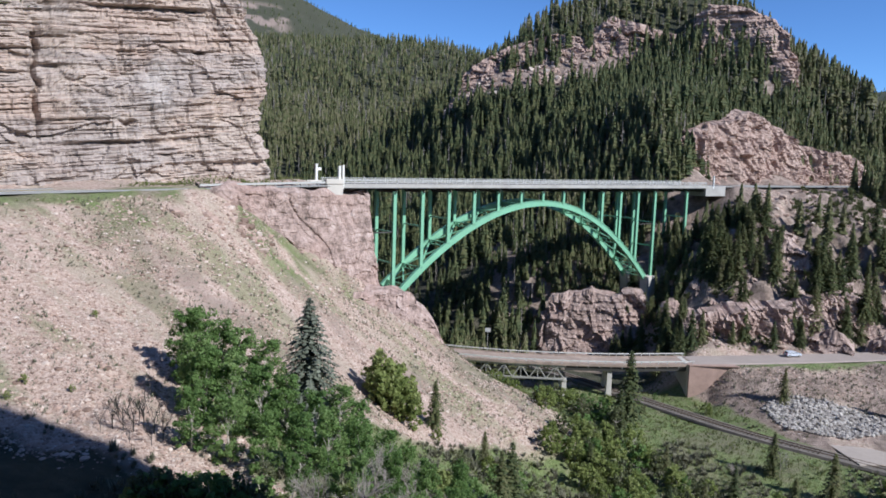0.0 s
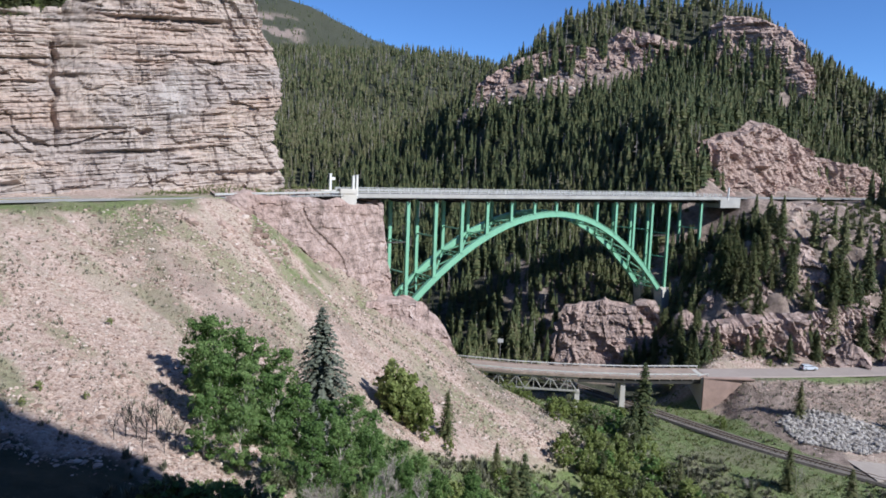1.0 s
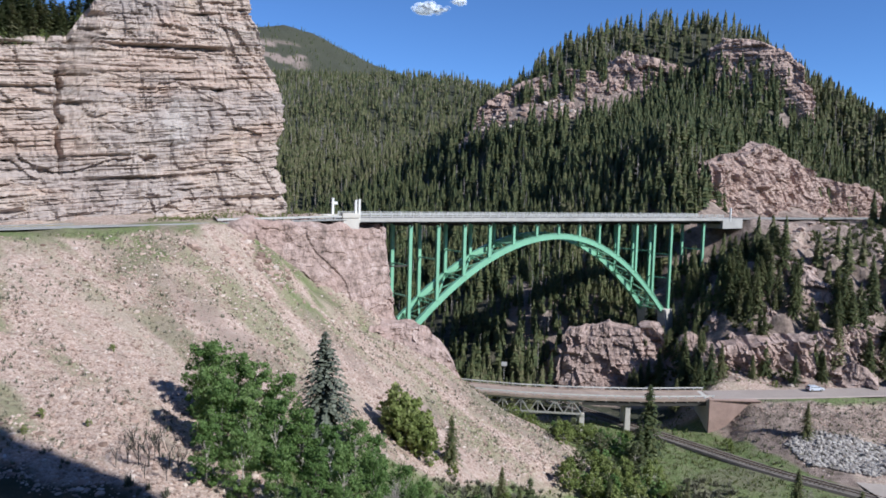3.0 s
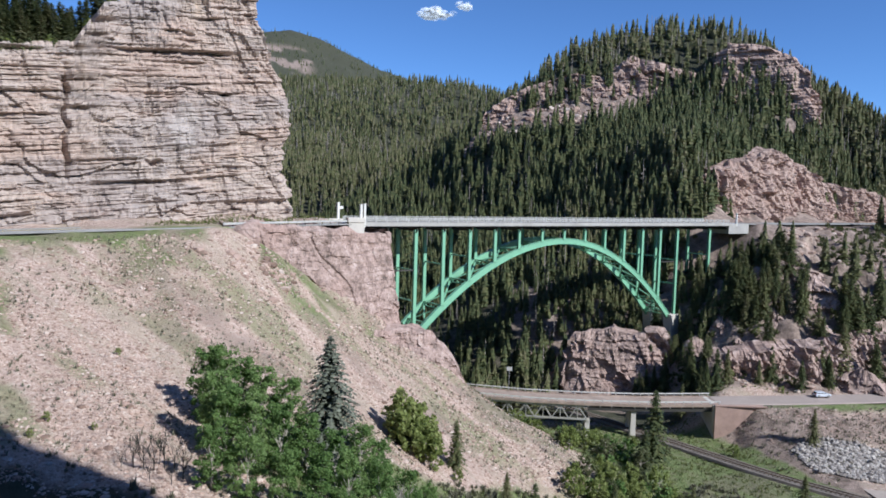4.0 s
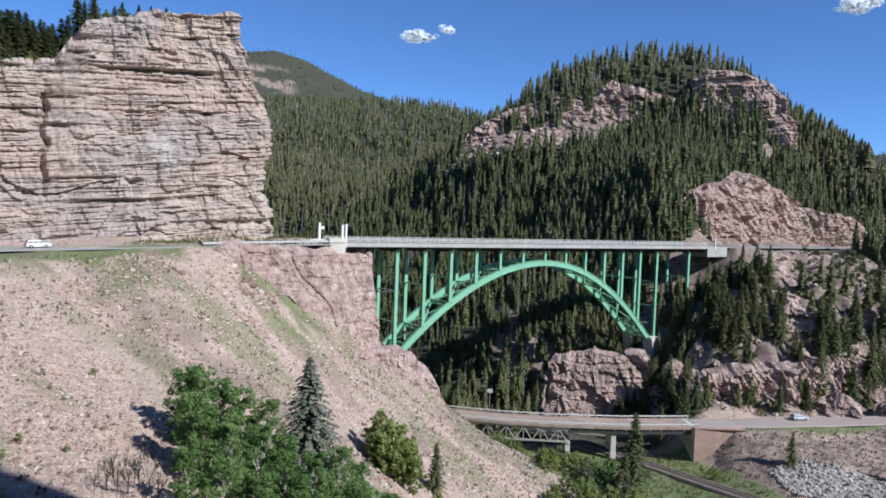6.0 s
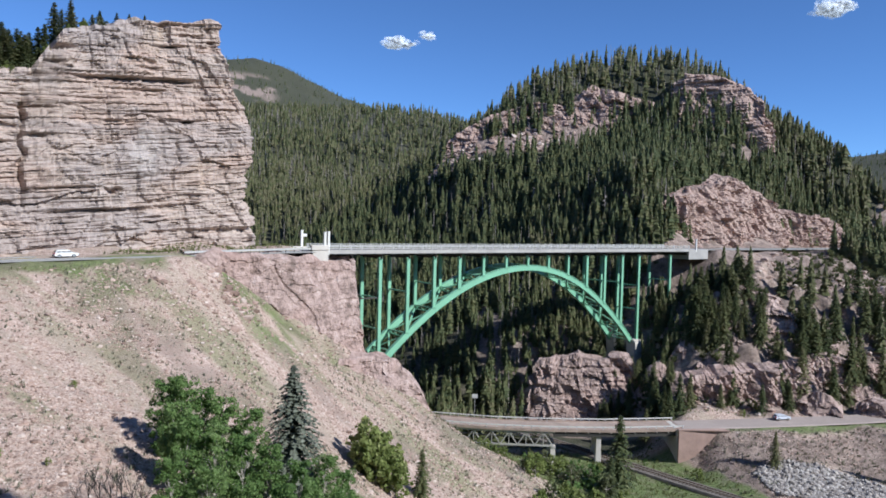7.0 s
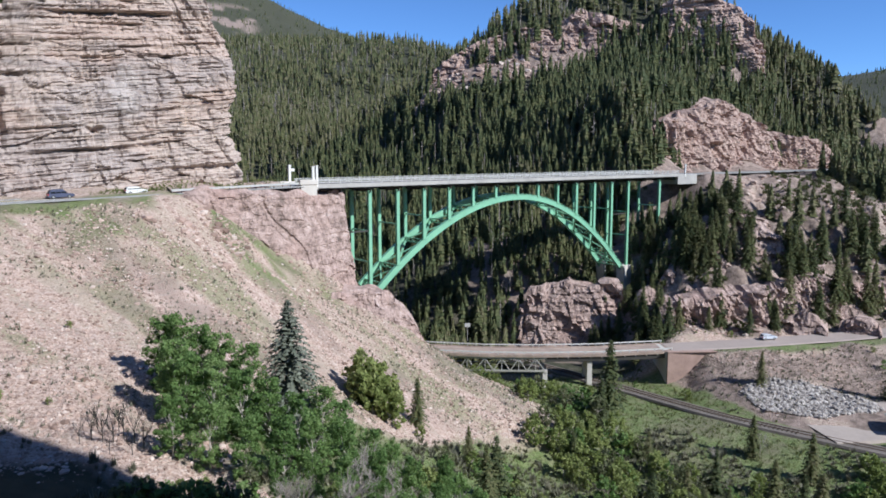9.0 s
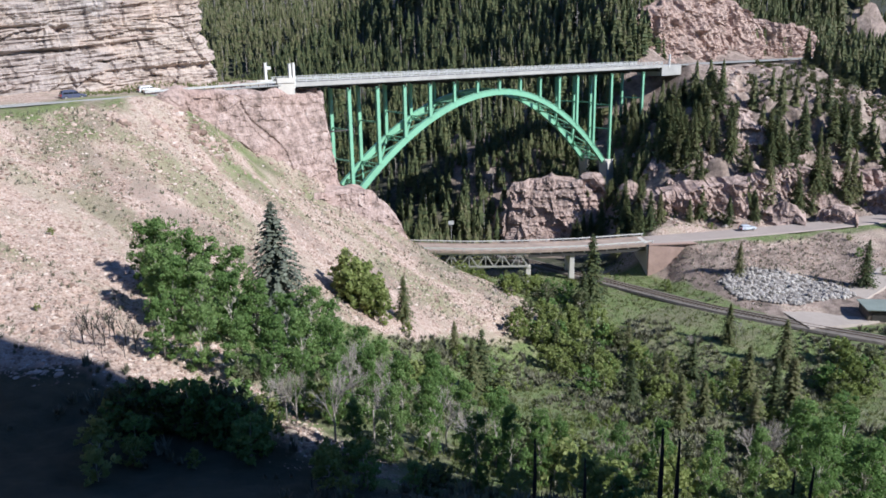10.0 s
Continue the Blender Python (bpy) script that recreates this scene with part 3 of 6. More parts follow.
        h2 = hash_noise(iu * 5.3 + 0.5, iz * 3.9 + 0.5, 19.5, seed + 37)
        out = out + facets * amp * (h0 + 1.1 * h1 * fu - (0.35 + 0.8 * h2) * fz)
    # single clefts and holes: place along the wall, height, half sizes, depth
    for cu, cz, wu, wz, deep in clefts:
        drift = cu + 0.8 * hash_noise(Z / 2.3, 0.5, 0, seed + 41) * (wz > 4)
        out = out - deep * np.exp(-((U - drift) / wu) ** 2) * ramp01(np.abs(Z - cz) + 0.4 * hash_noise(U, Z, 0, seed + 43), wz, wz * 0.6)
    out = out - lean * (Z - lo)
    X, Y = px + nx * out, py + ny * out
    # the free end draws back from the road bed by bed towards the top
    if edge:
        back = np.interp(Z, edge[2], edge[3]) * ramp01(U, edge[0], edge[1])
        X, Y = X - EX * back, Y - EY * back
    front = np.stack([X, Y, Z], -1)
    # the crown runs back and down into the land
    backs = []
    for k, (d, drop) in enumerate(((0.8, -0.3), (2.5, -0.6), (6, -0.9), (depth * 0.5, 0.0), (depth, 6.0), (depth * 1.05, 40.0))):
        bz = Z[-1] - drop + 1.1 * fractal(u / 7, np.full_like(u, k * 3.3), 0, 3, seed + 23)
        backs.append(np.stack([X[-1] - nx * d, Y[-1] - ny * d, bz], -1))
    allv = np.concatenate([front, np.array(backs)], 0)
    ob = mesh_object(name, allv.reshape(-1, 3), grid_faces(allv.shape[0], allv.shape[1]), mat)
    tagged(ob, label, "cliff", kind="structure")
    return ob


def road_offset(stations, n):
    return [(*by_bridge(s, n), 54.0) for s in stations]


build_cliff("sandstone_cliff", road_offset((-190, -120, -72, -66, -48, -26), 14.5) + [(*by_bridge(-21.5, 24), 54), (*by_bridge(-26, 45), 54), (*by_bridge(-55, 78), 54)],
            [88, 90, 94, 103, 108, 110, 109, 106, 101], M_SAND, "tall pink and grey sandstone cliff in level beds beside the road", seed=5, du=0.4, dz=0.24, blocky=0.6, facets=0.48, lean=0.035, dip=0.1, beds=0.85, slots=2.1,
            clefts=((116.4, 79, 0.5, 12, 2.2), (150, 87.5, 1.3, 0.6, 2.0), (133.8, 71.8, 1.5, 0.7, 2.0), (147, 78, 0.35, 7, 0.8), (141, 79, 1.2, 3, 0.7), (104, 84, 0.4, 6, 0.9)),
            edge=(128, 160, (54, 60, 66, 72, 77, 79.3, 81, 85, 88.5, 94, 96.8, 99, 103, 110), (0, 0.2, 1.0, 2.3, 1.7, 0.2, -0.3, 0.8, 1.6, 3.0, 4.2, 5.0, 7.0, 8.0)))
build_cliff("abutment_bluff", [(*by_bridge(-48, -4), 0), (*by_bridge(-32, -6), 0), (*by_bridge(-18, -7), 0), (*by_bridge(-6, -6.5), 0), (*by_bridge(-2.4, -2.5), 0), (*by_bridge(-1.2, 3), 0), (*by_bridge(-0.8, 12), 0), (*by_bridge(-7, 24), 0)],
            [58.9, 58.6, 57.8, 57.4, 57.4, 57.2, 56, 55], M_CRAG, "pink granite bluff under the end of the bridge", du=0.35, dz=0.35, beds=0.15, seed=41, depth=10, lean=0.13, blocky=0.25, foot=[55, 40, 28, 24, 22, 20, 18, 16], facets=0.32, patchy=0.5)
build_cliff("spur_outcrop", [(-17, 164, 0), (-9.5, 164, 0), (-4.3, 164.5, 0), (-0.5, 165, 0), (2.2, 165.3, 0), (5.4, 166, 0), (9, 168, 0)],
            [35.6, 36.2, 35.2, 32, 29, 24, 18.5], M_CRAG, "rough granite outcrop running down the spur below the arch", du=0.35, dz=0.35, beds=0.1, seed=47, depth=7, lean=0.55, blocky=0.3, foot=[33, 29, 25.5, 23, 21, 18, 14], facets=0.85, patchy=0.5)
build_cliff("arch_crag", [(22, 258, 0), (26, 238, 0), (33.5, 226, 0), (48, 221, 0), (60, 219, 0), (70, 221, 0), (73, 228, 0)],
            [8, 13, 23, 27, 25.5, 27, 21], M_CRAG, "grey and pink granite crag below the arch", du=0.35, dz=0.35, beds=0.45, seed=61, depth=10, lean=0.3, blocky=0.3, foot=[2, 3, 3, 3, 5, 8, 10], facets=0.9, patchy=1.3)
build_cliff("roadside_crag", [(71, 203.5, 0), (88, 203.5, 0), (104, 205, 0), (122, 208, 0), (140, 212, 0), (170, 220, 0), (230, 236, 0)],
            [23, 27, 28.5, 31, 27, 29, 32], M_CRAG, "blocky granite crag above the lower road", du=0.35, dz=0.35, beds=0.1, seed=81, depth=12, lean=0.25, blocky=1.2, foot=[15, 15.5, 15.5, 15.5, 16, 17, 19], facets=1.3, patchy=1.5)
build_cliff("upper_crag", [(84, 226, 0), (96, 225, 0), (110, 226, 0), (124, 231, 0), (140, 238, 0)],
            [38, 46, 48, 44, 40], M_CRAG, "broken granite ledges high on the bluff", du=0.4, dz=0.4, beds=0.2, seed=87, depth=12, lean=0.75, blocky=0.4, foot=[30, 32, 32, 32, 32], facets=1.4, patchy=2.0)
build_cliff("pink_road_cut", [(*by_bridge(133, 22), 0), (*by_bridge(138, 15), 0), (*by_bridge(152, 13.5), 0), (*by_bridge(168, 14), 0), (*by_bridge(180, 14), 0), (*by_bridge(196, 13.5), 0), (*by_bridge(218, 13.5), 0), (*by_bridge(247, 13.5), 0), (*by_bridge(280, 15), 0)],
            [75, 78, 81, 83.5, 88.5, 83, 75.5, 72.5, 70], M_PINK, "pink rock face of the road cut beyond the bridge", du=0.5, dz=0.45, beds=0.25, seed=101, depth=9, lean=0.28, blocky=1.9, foot=[58] * 9, facets=1.25, patchy=2.4)


def bearing_path(*legs):
    """Plan places from bearings in degrees and distances."""
    return [(d * math.sin(radians(b)), d * math.cos(radians(b)), 0) for b, d in legs]


build_cliff("crest_crag", bearing_path((1.0, 412), (1.8, 404), (4.1, 400), (5.7, 399), (9.2, 401), (11.2, 404), (13.4, 409), (15.1, 413), (17.5, 416)),
            [103, 109, 121.5, 125.5, 133, 131, 142, 137, 133], M_PINK, "broken pink rock band along the shoulder of the hill", du=0.7, dz=0.6, beds=0.6, seed=121, depth=12, lean=0.45, blocky=0.8, foot=[92, 95, 102, 105, 106, 110, 116, 123, 124], facets=1.7, patchy=2.6)
build_cliff("summit_crag", bearing_path((17.9, 416), (18.9, 411), (21.1, 411), (23.6, 409), (24.9, 409), (25.7, 414)),
            [143, 148, 147, 138, 129, 121], M_PINK, "pale pink rock face below the summit", du=0.7, dz=0.6, beds=1.3, seed=131, depth=10, lean=0.3, blocky=0.6, foot=[118, 116, 112, 105, 102, 100], facets=0.8, patchy=1.6)


def ledges():
    """Broken ledges all over the bluff between the two roads."""
    rng = np.random.RandomState(3)
    for k in range(15):
        b, d = 17.5 + k * 1.25 + rng.uniform(-0.5, 0.5), (226, 244, 234)[k % 3] + rng.uniform(-4, 4) + max(0, k - 8) * 2
        wide, high = rng.uniform(5, 9), rng.uniform(4, 8)
        c = np.array((d * math.sin(radians(b)), d * math.cos(radians(b))))
        t = np.array((math.cos(radians(b)), -math.sin(radians(b))))
        q = [c - t * wide - t[::-1] * np.array((0.0, -2.0)), c - t * wide * 0.4, c + t * wide * 0.4, c + t * wide]
        zs = [float(land(np.array([p[0]]), np.array([p[1]]))[0]) for p in q]
        build_cliff("ledge", [(*p, 0) for p in q], [z + high * f for z, f in zip(zs, (0.3, 1.0, 0.85, 0.2))], M_CRAG, "broken granite ledge on the wooded bluff", du=0.4, dz=0.4, beds=0.1, seed=200 + k, depth=5, lean=0.5, blocky=0.3, foot=[z - 3 for z in zs], facets=1.1, patchy=1.2)


ledges()
build_cliff("far_end_crag", [(68, 241, 0), (76, 241, 0), (85, 244, 0), (95, 251, 0), (102, 258, 0)],
            [28, 33, 37, 42, 50], M_CRAG, "dark broken rock below the far end of the bridge", du=0.4, dz=0.4, beds=0.2, seed=151, depth=8, lean=0.5, blocky=0.4, foot=[18, 21, 26, 33, 42], facets=1.4, patchy=1.2)
# ---- helpers for things ----
def empty(name, m=None, label="", category="", group="", kind=""):
    ob = new(name)
    if m is not None:
        ob.matrix_world = m
    return tagged(ob, label, category, group, kind)


def part(name, bm, mat, parent, label=""):
    me = bpy.data.meshes.new(name)
    bm.to_mesh(me)
    bm.free()
    me.materials.append(mat)
    ob = new(name, me)
    ob.parent = parent
    if label:
        ob["label"] = label
    return ob


def box(bm, lo, hi, m=None):
    c = [(a + b) / 2 for a, b in zip(lo, hi)]
    d = [abs(b - a) for a, b in zip(lo, hi)]
    t = Matrix.Translation(c) @ Matrix.Diagonal((*d, 1))
    return bmesh.ops.create_cube(bm, size=1, matrix=(m @ t) if m is not None else t)["verts"]


def beam(bm, a, b, w, h):
    """A straight member of section w by h from a to b."""
    a, b = Vector(a), Vector(b)
    d = b - a
    q = d.to_track_quat("X", "Z").to_matrix().to_4x4()
    return bmesh.ops.create_cube(bm, size=1, matrix=Matrix.Translation((a + b) / 2) @ q @ Matrix.Diagonal((d.length, w, h, 1)))["verts"]


def bevel_all(bm, w):
    bmesh.ops.bevel(bm, geom=bm.edges[:], offset=w, segments=1, affect="EDGES")


def tube(bm, a, b, r0, r1, sides=8):
    a, b = Vector(a), Vector(b)
    d = b - a
    q = d.to_track_quat("Z", "Y").to_matrix().to_4x4()
    bmesh.ops.create_cone(bm, cap_ends=True, segments=sides, radius1=r0, radius2=r1, depth=d.length, matrix=Matrix.Translation((a + b) / 2) @ q)


def ribbon(line, wide, z_up, name, mat, label, category, thick=0.25, step=4.0):
    """A road-like strip along a plan line, with thickness."""
    pts = [Vector(p) for p in line]
    out = []
    for a, b in zip(pts, pts[1:]):
        k = max(1, int((b - a).length / step))
        out += [a.lerp(b, i / k) for i in range(k)]
    out.append(pts[-1])
    # ease the bends
    for _ in range(6):
        out = [out[0]] + [(out[i - 1] + out[i] * 2 + out[i + 1]) / 4 for i in range(1, len(out) - 1)] + [out[-1]]
    bm = bmesh.new()
    rows = []
    for i, p in enumerate(out):
        d = (out[min(i + 1, len(out) - 1)] - out[max(i - 1, 0)]).to_2d().normalized()
        n = Vector((-d.y, d.x, 0))
        top = Vector((0, 0, z_up))
        cs = [p - n * wide / 2 + top, p + n * wide / 2 + top, p + n * (wide / 2 + 0.3) + top - Vector((0, 0, thick)), p - n * (wide / 2 + 0.3) + top - Vector((0, 0, thick))]
        rows.append([bm.verts.new(c) for c in cs])
    for a, b in zip(rows, rows[1:]):
        for j in range(4):
            bm.faces.new((a[j], b[j], b[(j + 1) % 4], a[(j + 1) % 4]))
    bmesh.ops.recalc_face_normals(bm, faces=bm.faces[:])
    ob = part(name, bm, mat, None, label)
    return tagged(ob, label, category, kind="structure"), out


# ---- the arch bridge ----
PANEL = 8.1
RIBS = 8.2
FOOT_Z, CROWN_Z = 32.4, 55.0
SPAN0, SPAN1 = 2.2, 94.6
FALL = 1.6


def arch_z(x):
    t = (x - (SPAN0 + SPAN1) / 2) / ((SPAN1 - SPAN0) / 2)
    return CROWN_Z - (CROWN_Z - FOOT_Z) * t * t - FALL * t * abs(t)


def arch_rib(y, parent):
    bm = bmesh.new()
    k = 48
    rows = []
    for i in range(k + 1):
        x = SPAN0 + (SPAN1 - SPAN0) * i / k
        slope = (arch_z(x + 0.1) - arch_z(x - 0.1)) / 0.2
        nrm = Vector((-slope, 0, 1)).normalized()
        c = Vector((x, y, arch_z(x)))
        half = 0.78
        rows.append([bm.verts.new(c + nrm * s * half + Vector((0, w, 0))) for s, w in ((1, -0.45), (1, 0.45), (0.86, 0.45), (0.86, 0.3), (-0.86, 0.3), (-0.86, 0.45), (-1, 0.45), (-1, -0.45), (-0.86, -0.45), (-0.86, -0.3), (0.86, -0.3), (0.86, -0.45))])
    for a, b in zip(rows, rows[1:]):
        for j in range(12):
            bm.faces.new((a[j], b[j], b[(j + 1) % 12], a[(j + 1) % 12]))
    bm.faces.new(rows[0]), bm.faces.new(rows[-1][::-1])
    bmesh.ops.recalc_face_normals(bm, faces=bm.faces[:])
    return part("arch_rib", bm, M_GREEN, parent)


def build_bridge():
    m = pose(-8.7, 181, 0, 0, 0, BRIDGE_TURN)
    br = empty("arch_bridge", m, "green steel deck arch road bridge with pale railings", "bridge")
    for y in (0.0, RIBS):
        arch_rib(y, br)
    # lateral bracing between the ribs: a strut at every panel, crossed lattice between
    xs = [SPAN0 + 1.2] + [PANEL * i for i in range(1, 12)] + [SPAN1 - 1.2]
    for i, x in enumerate(xs):
        bm = bmesh.new()
        for dz in (0.5, -0.5):
            beam(bm, (x, 0.4, arch_z(x) + dz), (x, RIBS - 0.4, arch_z(x) + dz), 0.3, 0.25)
        for j in range(4):
            y0, y1 = 0.4 + (RIBS - 0.8) * j / 4, 0.4 + (RIBS - 0.8) * (j + 1) / 4
            s = 0.5 if j % 2 else -0.5
            beam(bm, (x, y0, arch_z(x) + s), (x, y1, arch_z(x) - s), 0.14, 0.14)
        part("cross_strut", bm, M_GREEN, br)
    for a, b in zip(xs, xs[1:]):
        mid = (a + b) / 2
        for y0, y1 in ((0.3, RIBS - 0.3), (RIBS - 0.3, 0.3)):
            bm = bmesh.new()
            beam(bm, (a, y0, arch_z(a)), (b, y1, arch_z(b)), 0.4, 0.34)
            part("lateral_brace", bm, M_GREEN, br)
    # columns
    for i in list(range(13)) + [14]:
        x = PANEL * i
        for y in (0.0, RIBS):
            foot = 41.5 if i == 14 else (34.6 if i == 0 else 31.4 if i == 12 else arch_z(x) + 0.7)
            bm = bmesh.new()
            w = 0.36 if 3 < i < 9 else 0.44
            for s in (-1, 1):
                box(bm, (x - w, y + s * 0.27 - 0.06, foot), (x + w, y + s * 0.27 + 0.06, 58.3))
            box(bm, (x - 0.07, y - 0.21, foot), (x + 0.07, y + 0.21, 58.3))
            box(bm, (x - w - 0.15, y - 0.5, foot - 0.15), (x + w + 0.15, y + 0.5, foot + 0.12))
            part("column", bm, M_GREEN, br)
        if i in (0, 1, 2, 10, 11, 12, 14):
            for z in ([48.5] if i in (0, 12) else []) + [max(arch_z(x), 41.5) + 0.5 * (58 - max(arch_z(x), 41.5)) if i != 12 and i else 41.0]:
                bm = bmesh.new()
                beam(bm, (x, 0.3, z), (x, RIBS - 0.3, z), 0.25, 0.35)
                part("column_strut", bm, M_GREEN, br)
    for a, b in (((PANEL * 12, RIBS, 47.0), (PANEL * 14, RIBS, 47.0)), ((0, 0, 48.6), (-6, 0, 48.6)), ((0, RIBS, 48.6), (-6, RIBS, 48.6))):
        bm = bmesh.new()
        beam(bm, a, b, 0.25, 0.3)
        part("tower_strut", bm, M_DARKSTEEL, br, "dark horizontal strut")
    # deck
    x0, x1 = -14.9, 122.5
    y0, y1 = -1.2, RIBS + 1.2
    bm = bmesh.new()
    box(bm, (x0, y0, 59.45), (x1, y1, 59.9))
    part("deck_slab", bm, M_DECKEDGE, br, "grey concrete deck slab")
    bm = bmesh.new()
    box(bm, (x0 + 0.5, y0 + 1.2, 59.9), (x1, y1 - 1.2, 59.94))
    part("road_surface", bm, M_ASPHALT, br, "grey asphalt road surface")
    for i in range(9):
        bm = bmesh.new()
        y = 0.2 + (RIBS - 0.4) * i / 8
        for z0, z1, w in ((58.75, 59.44, 0.02), (58.75, 58.8, 0.16), (59.39, 59.44, 0.16)):
            box(bm, (x0 + 0.6, y - w, z0), (x1 - 0.6, y + w, z1))
        part("stringer", bm, M_DARKSTEEL, br, "dark steel stringer")
    for i in range(-1, 16):
        bm = bmesh.new()
        x = PANEL * i
        box(bm, (x - 0.05, y0 + 0.4, 58.0), (x + 0.05, y1 - 0.4, 58.74))
        box(bm, (x - 0.25, y0 + 0.4, 57.95), (x + 0.25, y1 - 0.4, 58.02))
        part("floor_beam", bm, M_DARKSTEEL, br, "dark steel floor beam")
    for y in (y0, y1 - 0.35):
        bm = bmesh.new()
        box(bm, (x0, y, 59.9), (x1, y + 0.35, 60.15))
        box(bm, (x0, y - 0.06, 59.2), (x1, y + 0.12, 59.6))
        part("kerb", bm, M_DECKEDGE, br, "pale concrete kerb and fascia")
        rail = part("railing", rail_bars(x0, x1, y + 0.17), M_RAIL, br, "pale painted metal railing")
        for i in range(48):
            bm = bmesh.new()
            x = x0 + 0.4 + i * (x1 - x0 - 0.8) / 47
            box(bm, (x - 0.09, y + 0.05, 60.2), (x + 0.09, y + 0.29, 61.15))
            part("railing_post", bm, M_RAIL, rail)
    # abutments and skewbacks
    bm = bmesh.new()
    box(bm, (-18.9, y0 - 0.5, 56.6), (-14.9, y1 + 0.5, 60.1))
    box(bm, (-19.2, y0 - 0.7, 60.1), (-14.8, y0 + 0.5, 61.2))
    box(bm, (-19.2, y1 - 0.5, 60.1), (-14.8, y1 + 0.7, 60.5))
    bevel_all(bm, 0.06)
    part("abutment", bm, M_CONC, br, "cream concrete abutment block")
    bm = bmesh.new()
    box(bm, (122.4, y0 + 0.3, 56.5), (133.5, y1 - 0.3, 59.85))
    bevel_all(bm, 0.06)
    part("abutment", bm, M_DECKEDGE, br, "grey concrete abutment block")
    for y in (0, RIBS):
        for x, sgn in ((SPAN0, 1), (SPAN1, -1)):
            bm = bmesh.new()
            if sgn > 0:
                box(bm, (x - 4.0, y - 0.75, 29.5), (x + 0.1, y + 0.75, 33.7))
            else:
                v = box(bm, (x - 0.6, y - 1.5, 18.0), (x + 4.6, y + 1.5, 31.5))
                for k in v:
                    if k.co.z < 26 and k.co.x < x + 1:
                        k.co.x += 1.6
                    if k.co.z > 26 and k.co.x > x + 1:
                        k.co.x -= 1.4
            bevel_all(bm, 0.08)
            part("skewback", bm, M_CONC, br, "cream concrete arch footing")
        bm = bmesh.new()
        box(bm, (PANEL * 14 - 0.9, y - 0.9, 39.0), (PANEL * 14 + 0.9, y + 0.9, 41.5))
        bevel_all(bm, 0.08)
        part("column_base", bm, M_CONC, br, "concrete column base")
    # posts at the near end of the deck
    for i, (x, y, top, w) in enumerate(((-15.7, y0 - 0.1, 64.0, 0.26), (-14.6, y0 + 0.2, 64.2, 0.24), (-16.0, y1, 64.2, 0.26), (126.5, y0 + 0.4, 63.2, 0.22))):
        bm = bmesh.new()
        box(bm, (x - w, y - w, 59.0), (x + w, y + w, top))
        box(bm, (x - w * 1.25, y - w * 1.25, top), (x + w * 1.25, y + w * 1.25, top + 0.15))
        part("end_post", bm, M_POST, br, "white end post")
    bm = bmesh.new()
    box(bm, (-15.7, y1 - 0.06, 62.8), (-14.7, y1 + 0.06, 63.5))
    bevel_all(bm, 0.02)
    part("sign_board", bm, M_POST, br, "small pale sign board")
    return br


def rail_bars(x0, x1, y):
    bm = bmesh.new()
    for z, h in ((60.5, 0.12), (60.8, 0.12), (61.12, 0.14)):
        box(bm, (x0, y - 0.06, z - h / 2), (x1, y + 0.06, z + h / 2))
    return bm


build_bridge()
ribbon([(*by_bridge(s, 4.2), road_z(s)) for s in (-300, -160, -80, -40, -18.2)], 11.5, 0.1, "road_west", M_ROAD, "pale grey asphalt road along the foot of the cliff", "road")
ribbon([(*by_bridge(133, 4.2), 59.75), (*by_bridge(330, 4.2), 59.75)], 9.5, 0.1, "road_east", M_ROAD, "pale grey asphalt road beyond the bridge", "road")
ribbon([(p[0], p[1], p[2]) for p in LOWER_ROAD], 7.5, 0.05, "road_lower", M_OLDROAD, "worn pale asphalt road on the valley side", "road")
for off, mat, lab in ((0.9, M_LINE, "white painted edge line"), (7.5, M_LINE, "white painted edge line"), (4.1, M_YELLOW, "yellow painted centre line")):
    ribbon([(*by_bridge(s, off), road_z(s) + 0.008) for s in (-300, -160, -80, -40, -18.4)], 0.16, 0.1, "road_marking", mat, lab, "road marking", thick=0.006)


def build_guard_rail(name, stations, n, label):
    """A steel guard rail on posts along the verge."""
    rail = empty(name, pose(0, 0, 0), label, "guard rail")
    bm = bmesh.new()
    for s0, s1 in zip(stations, stations[1:]):
        for up, w, h in ((0.82, 0.07, 0.13), (0.68, 0.05, 0.16), (0.54, 0.07, 0.13)):
            beam(bm, (*by_bridge(s0, n), road_z(s0) + up), (*by_bridge(s1, n), road_z(s1) + up), w, h)
    part("rail_beam", bm, M_RAIL, rail)
    for s in stations:
        bm = bmesh.new()
        x, y = by_bridge(s, n + 0.12)
        box(bm, (x - 0.08, y - 0.08, road_z(s) - 0.6), (x + 0.08, y + 0.08, road_z(s) + 0.86))
        part("post", bm, M_BARK, rail)
    return rail


build_guard_rail("guard_rail", [-19.3 - 2.0 * i for i in range(15)], -1.6, "pale steel guard rail beside the cliff road")


# ---- the lower bridge ----
M_DECKTOP = painted("worn_deck", (0.34, 0.26, 0.215), 0.9, 0.0, 0.35, 1.5, 0.3)


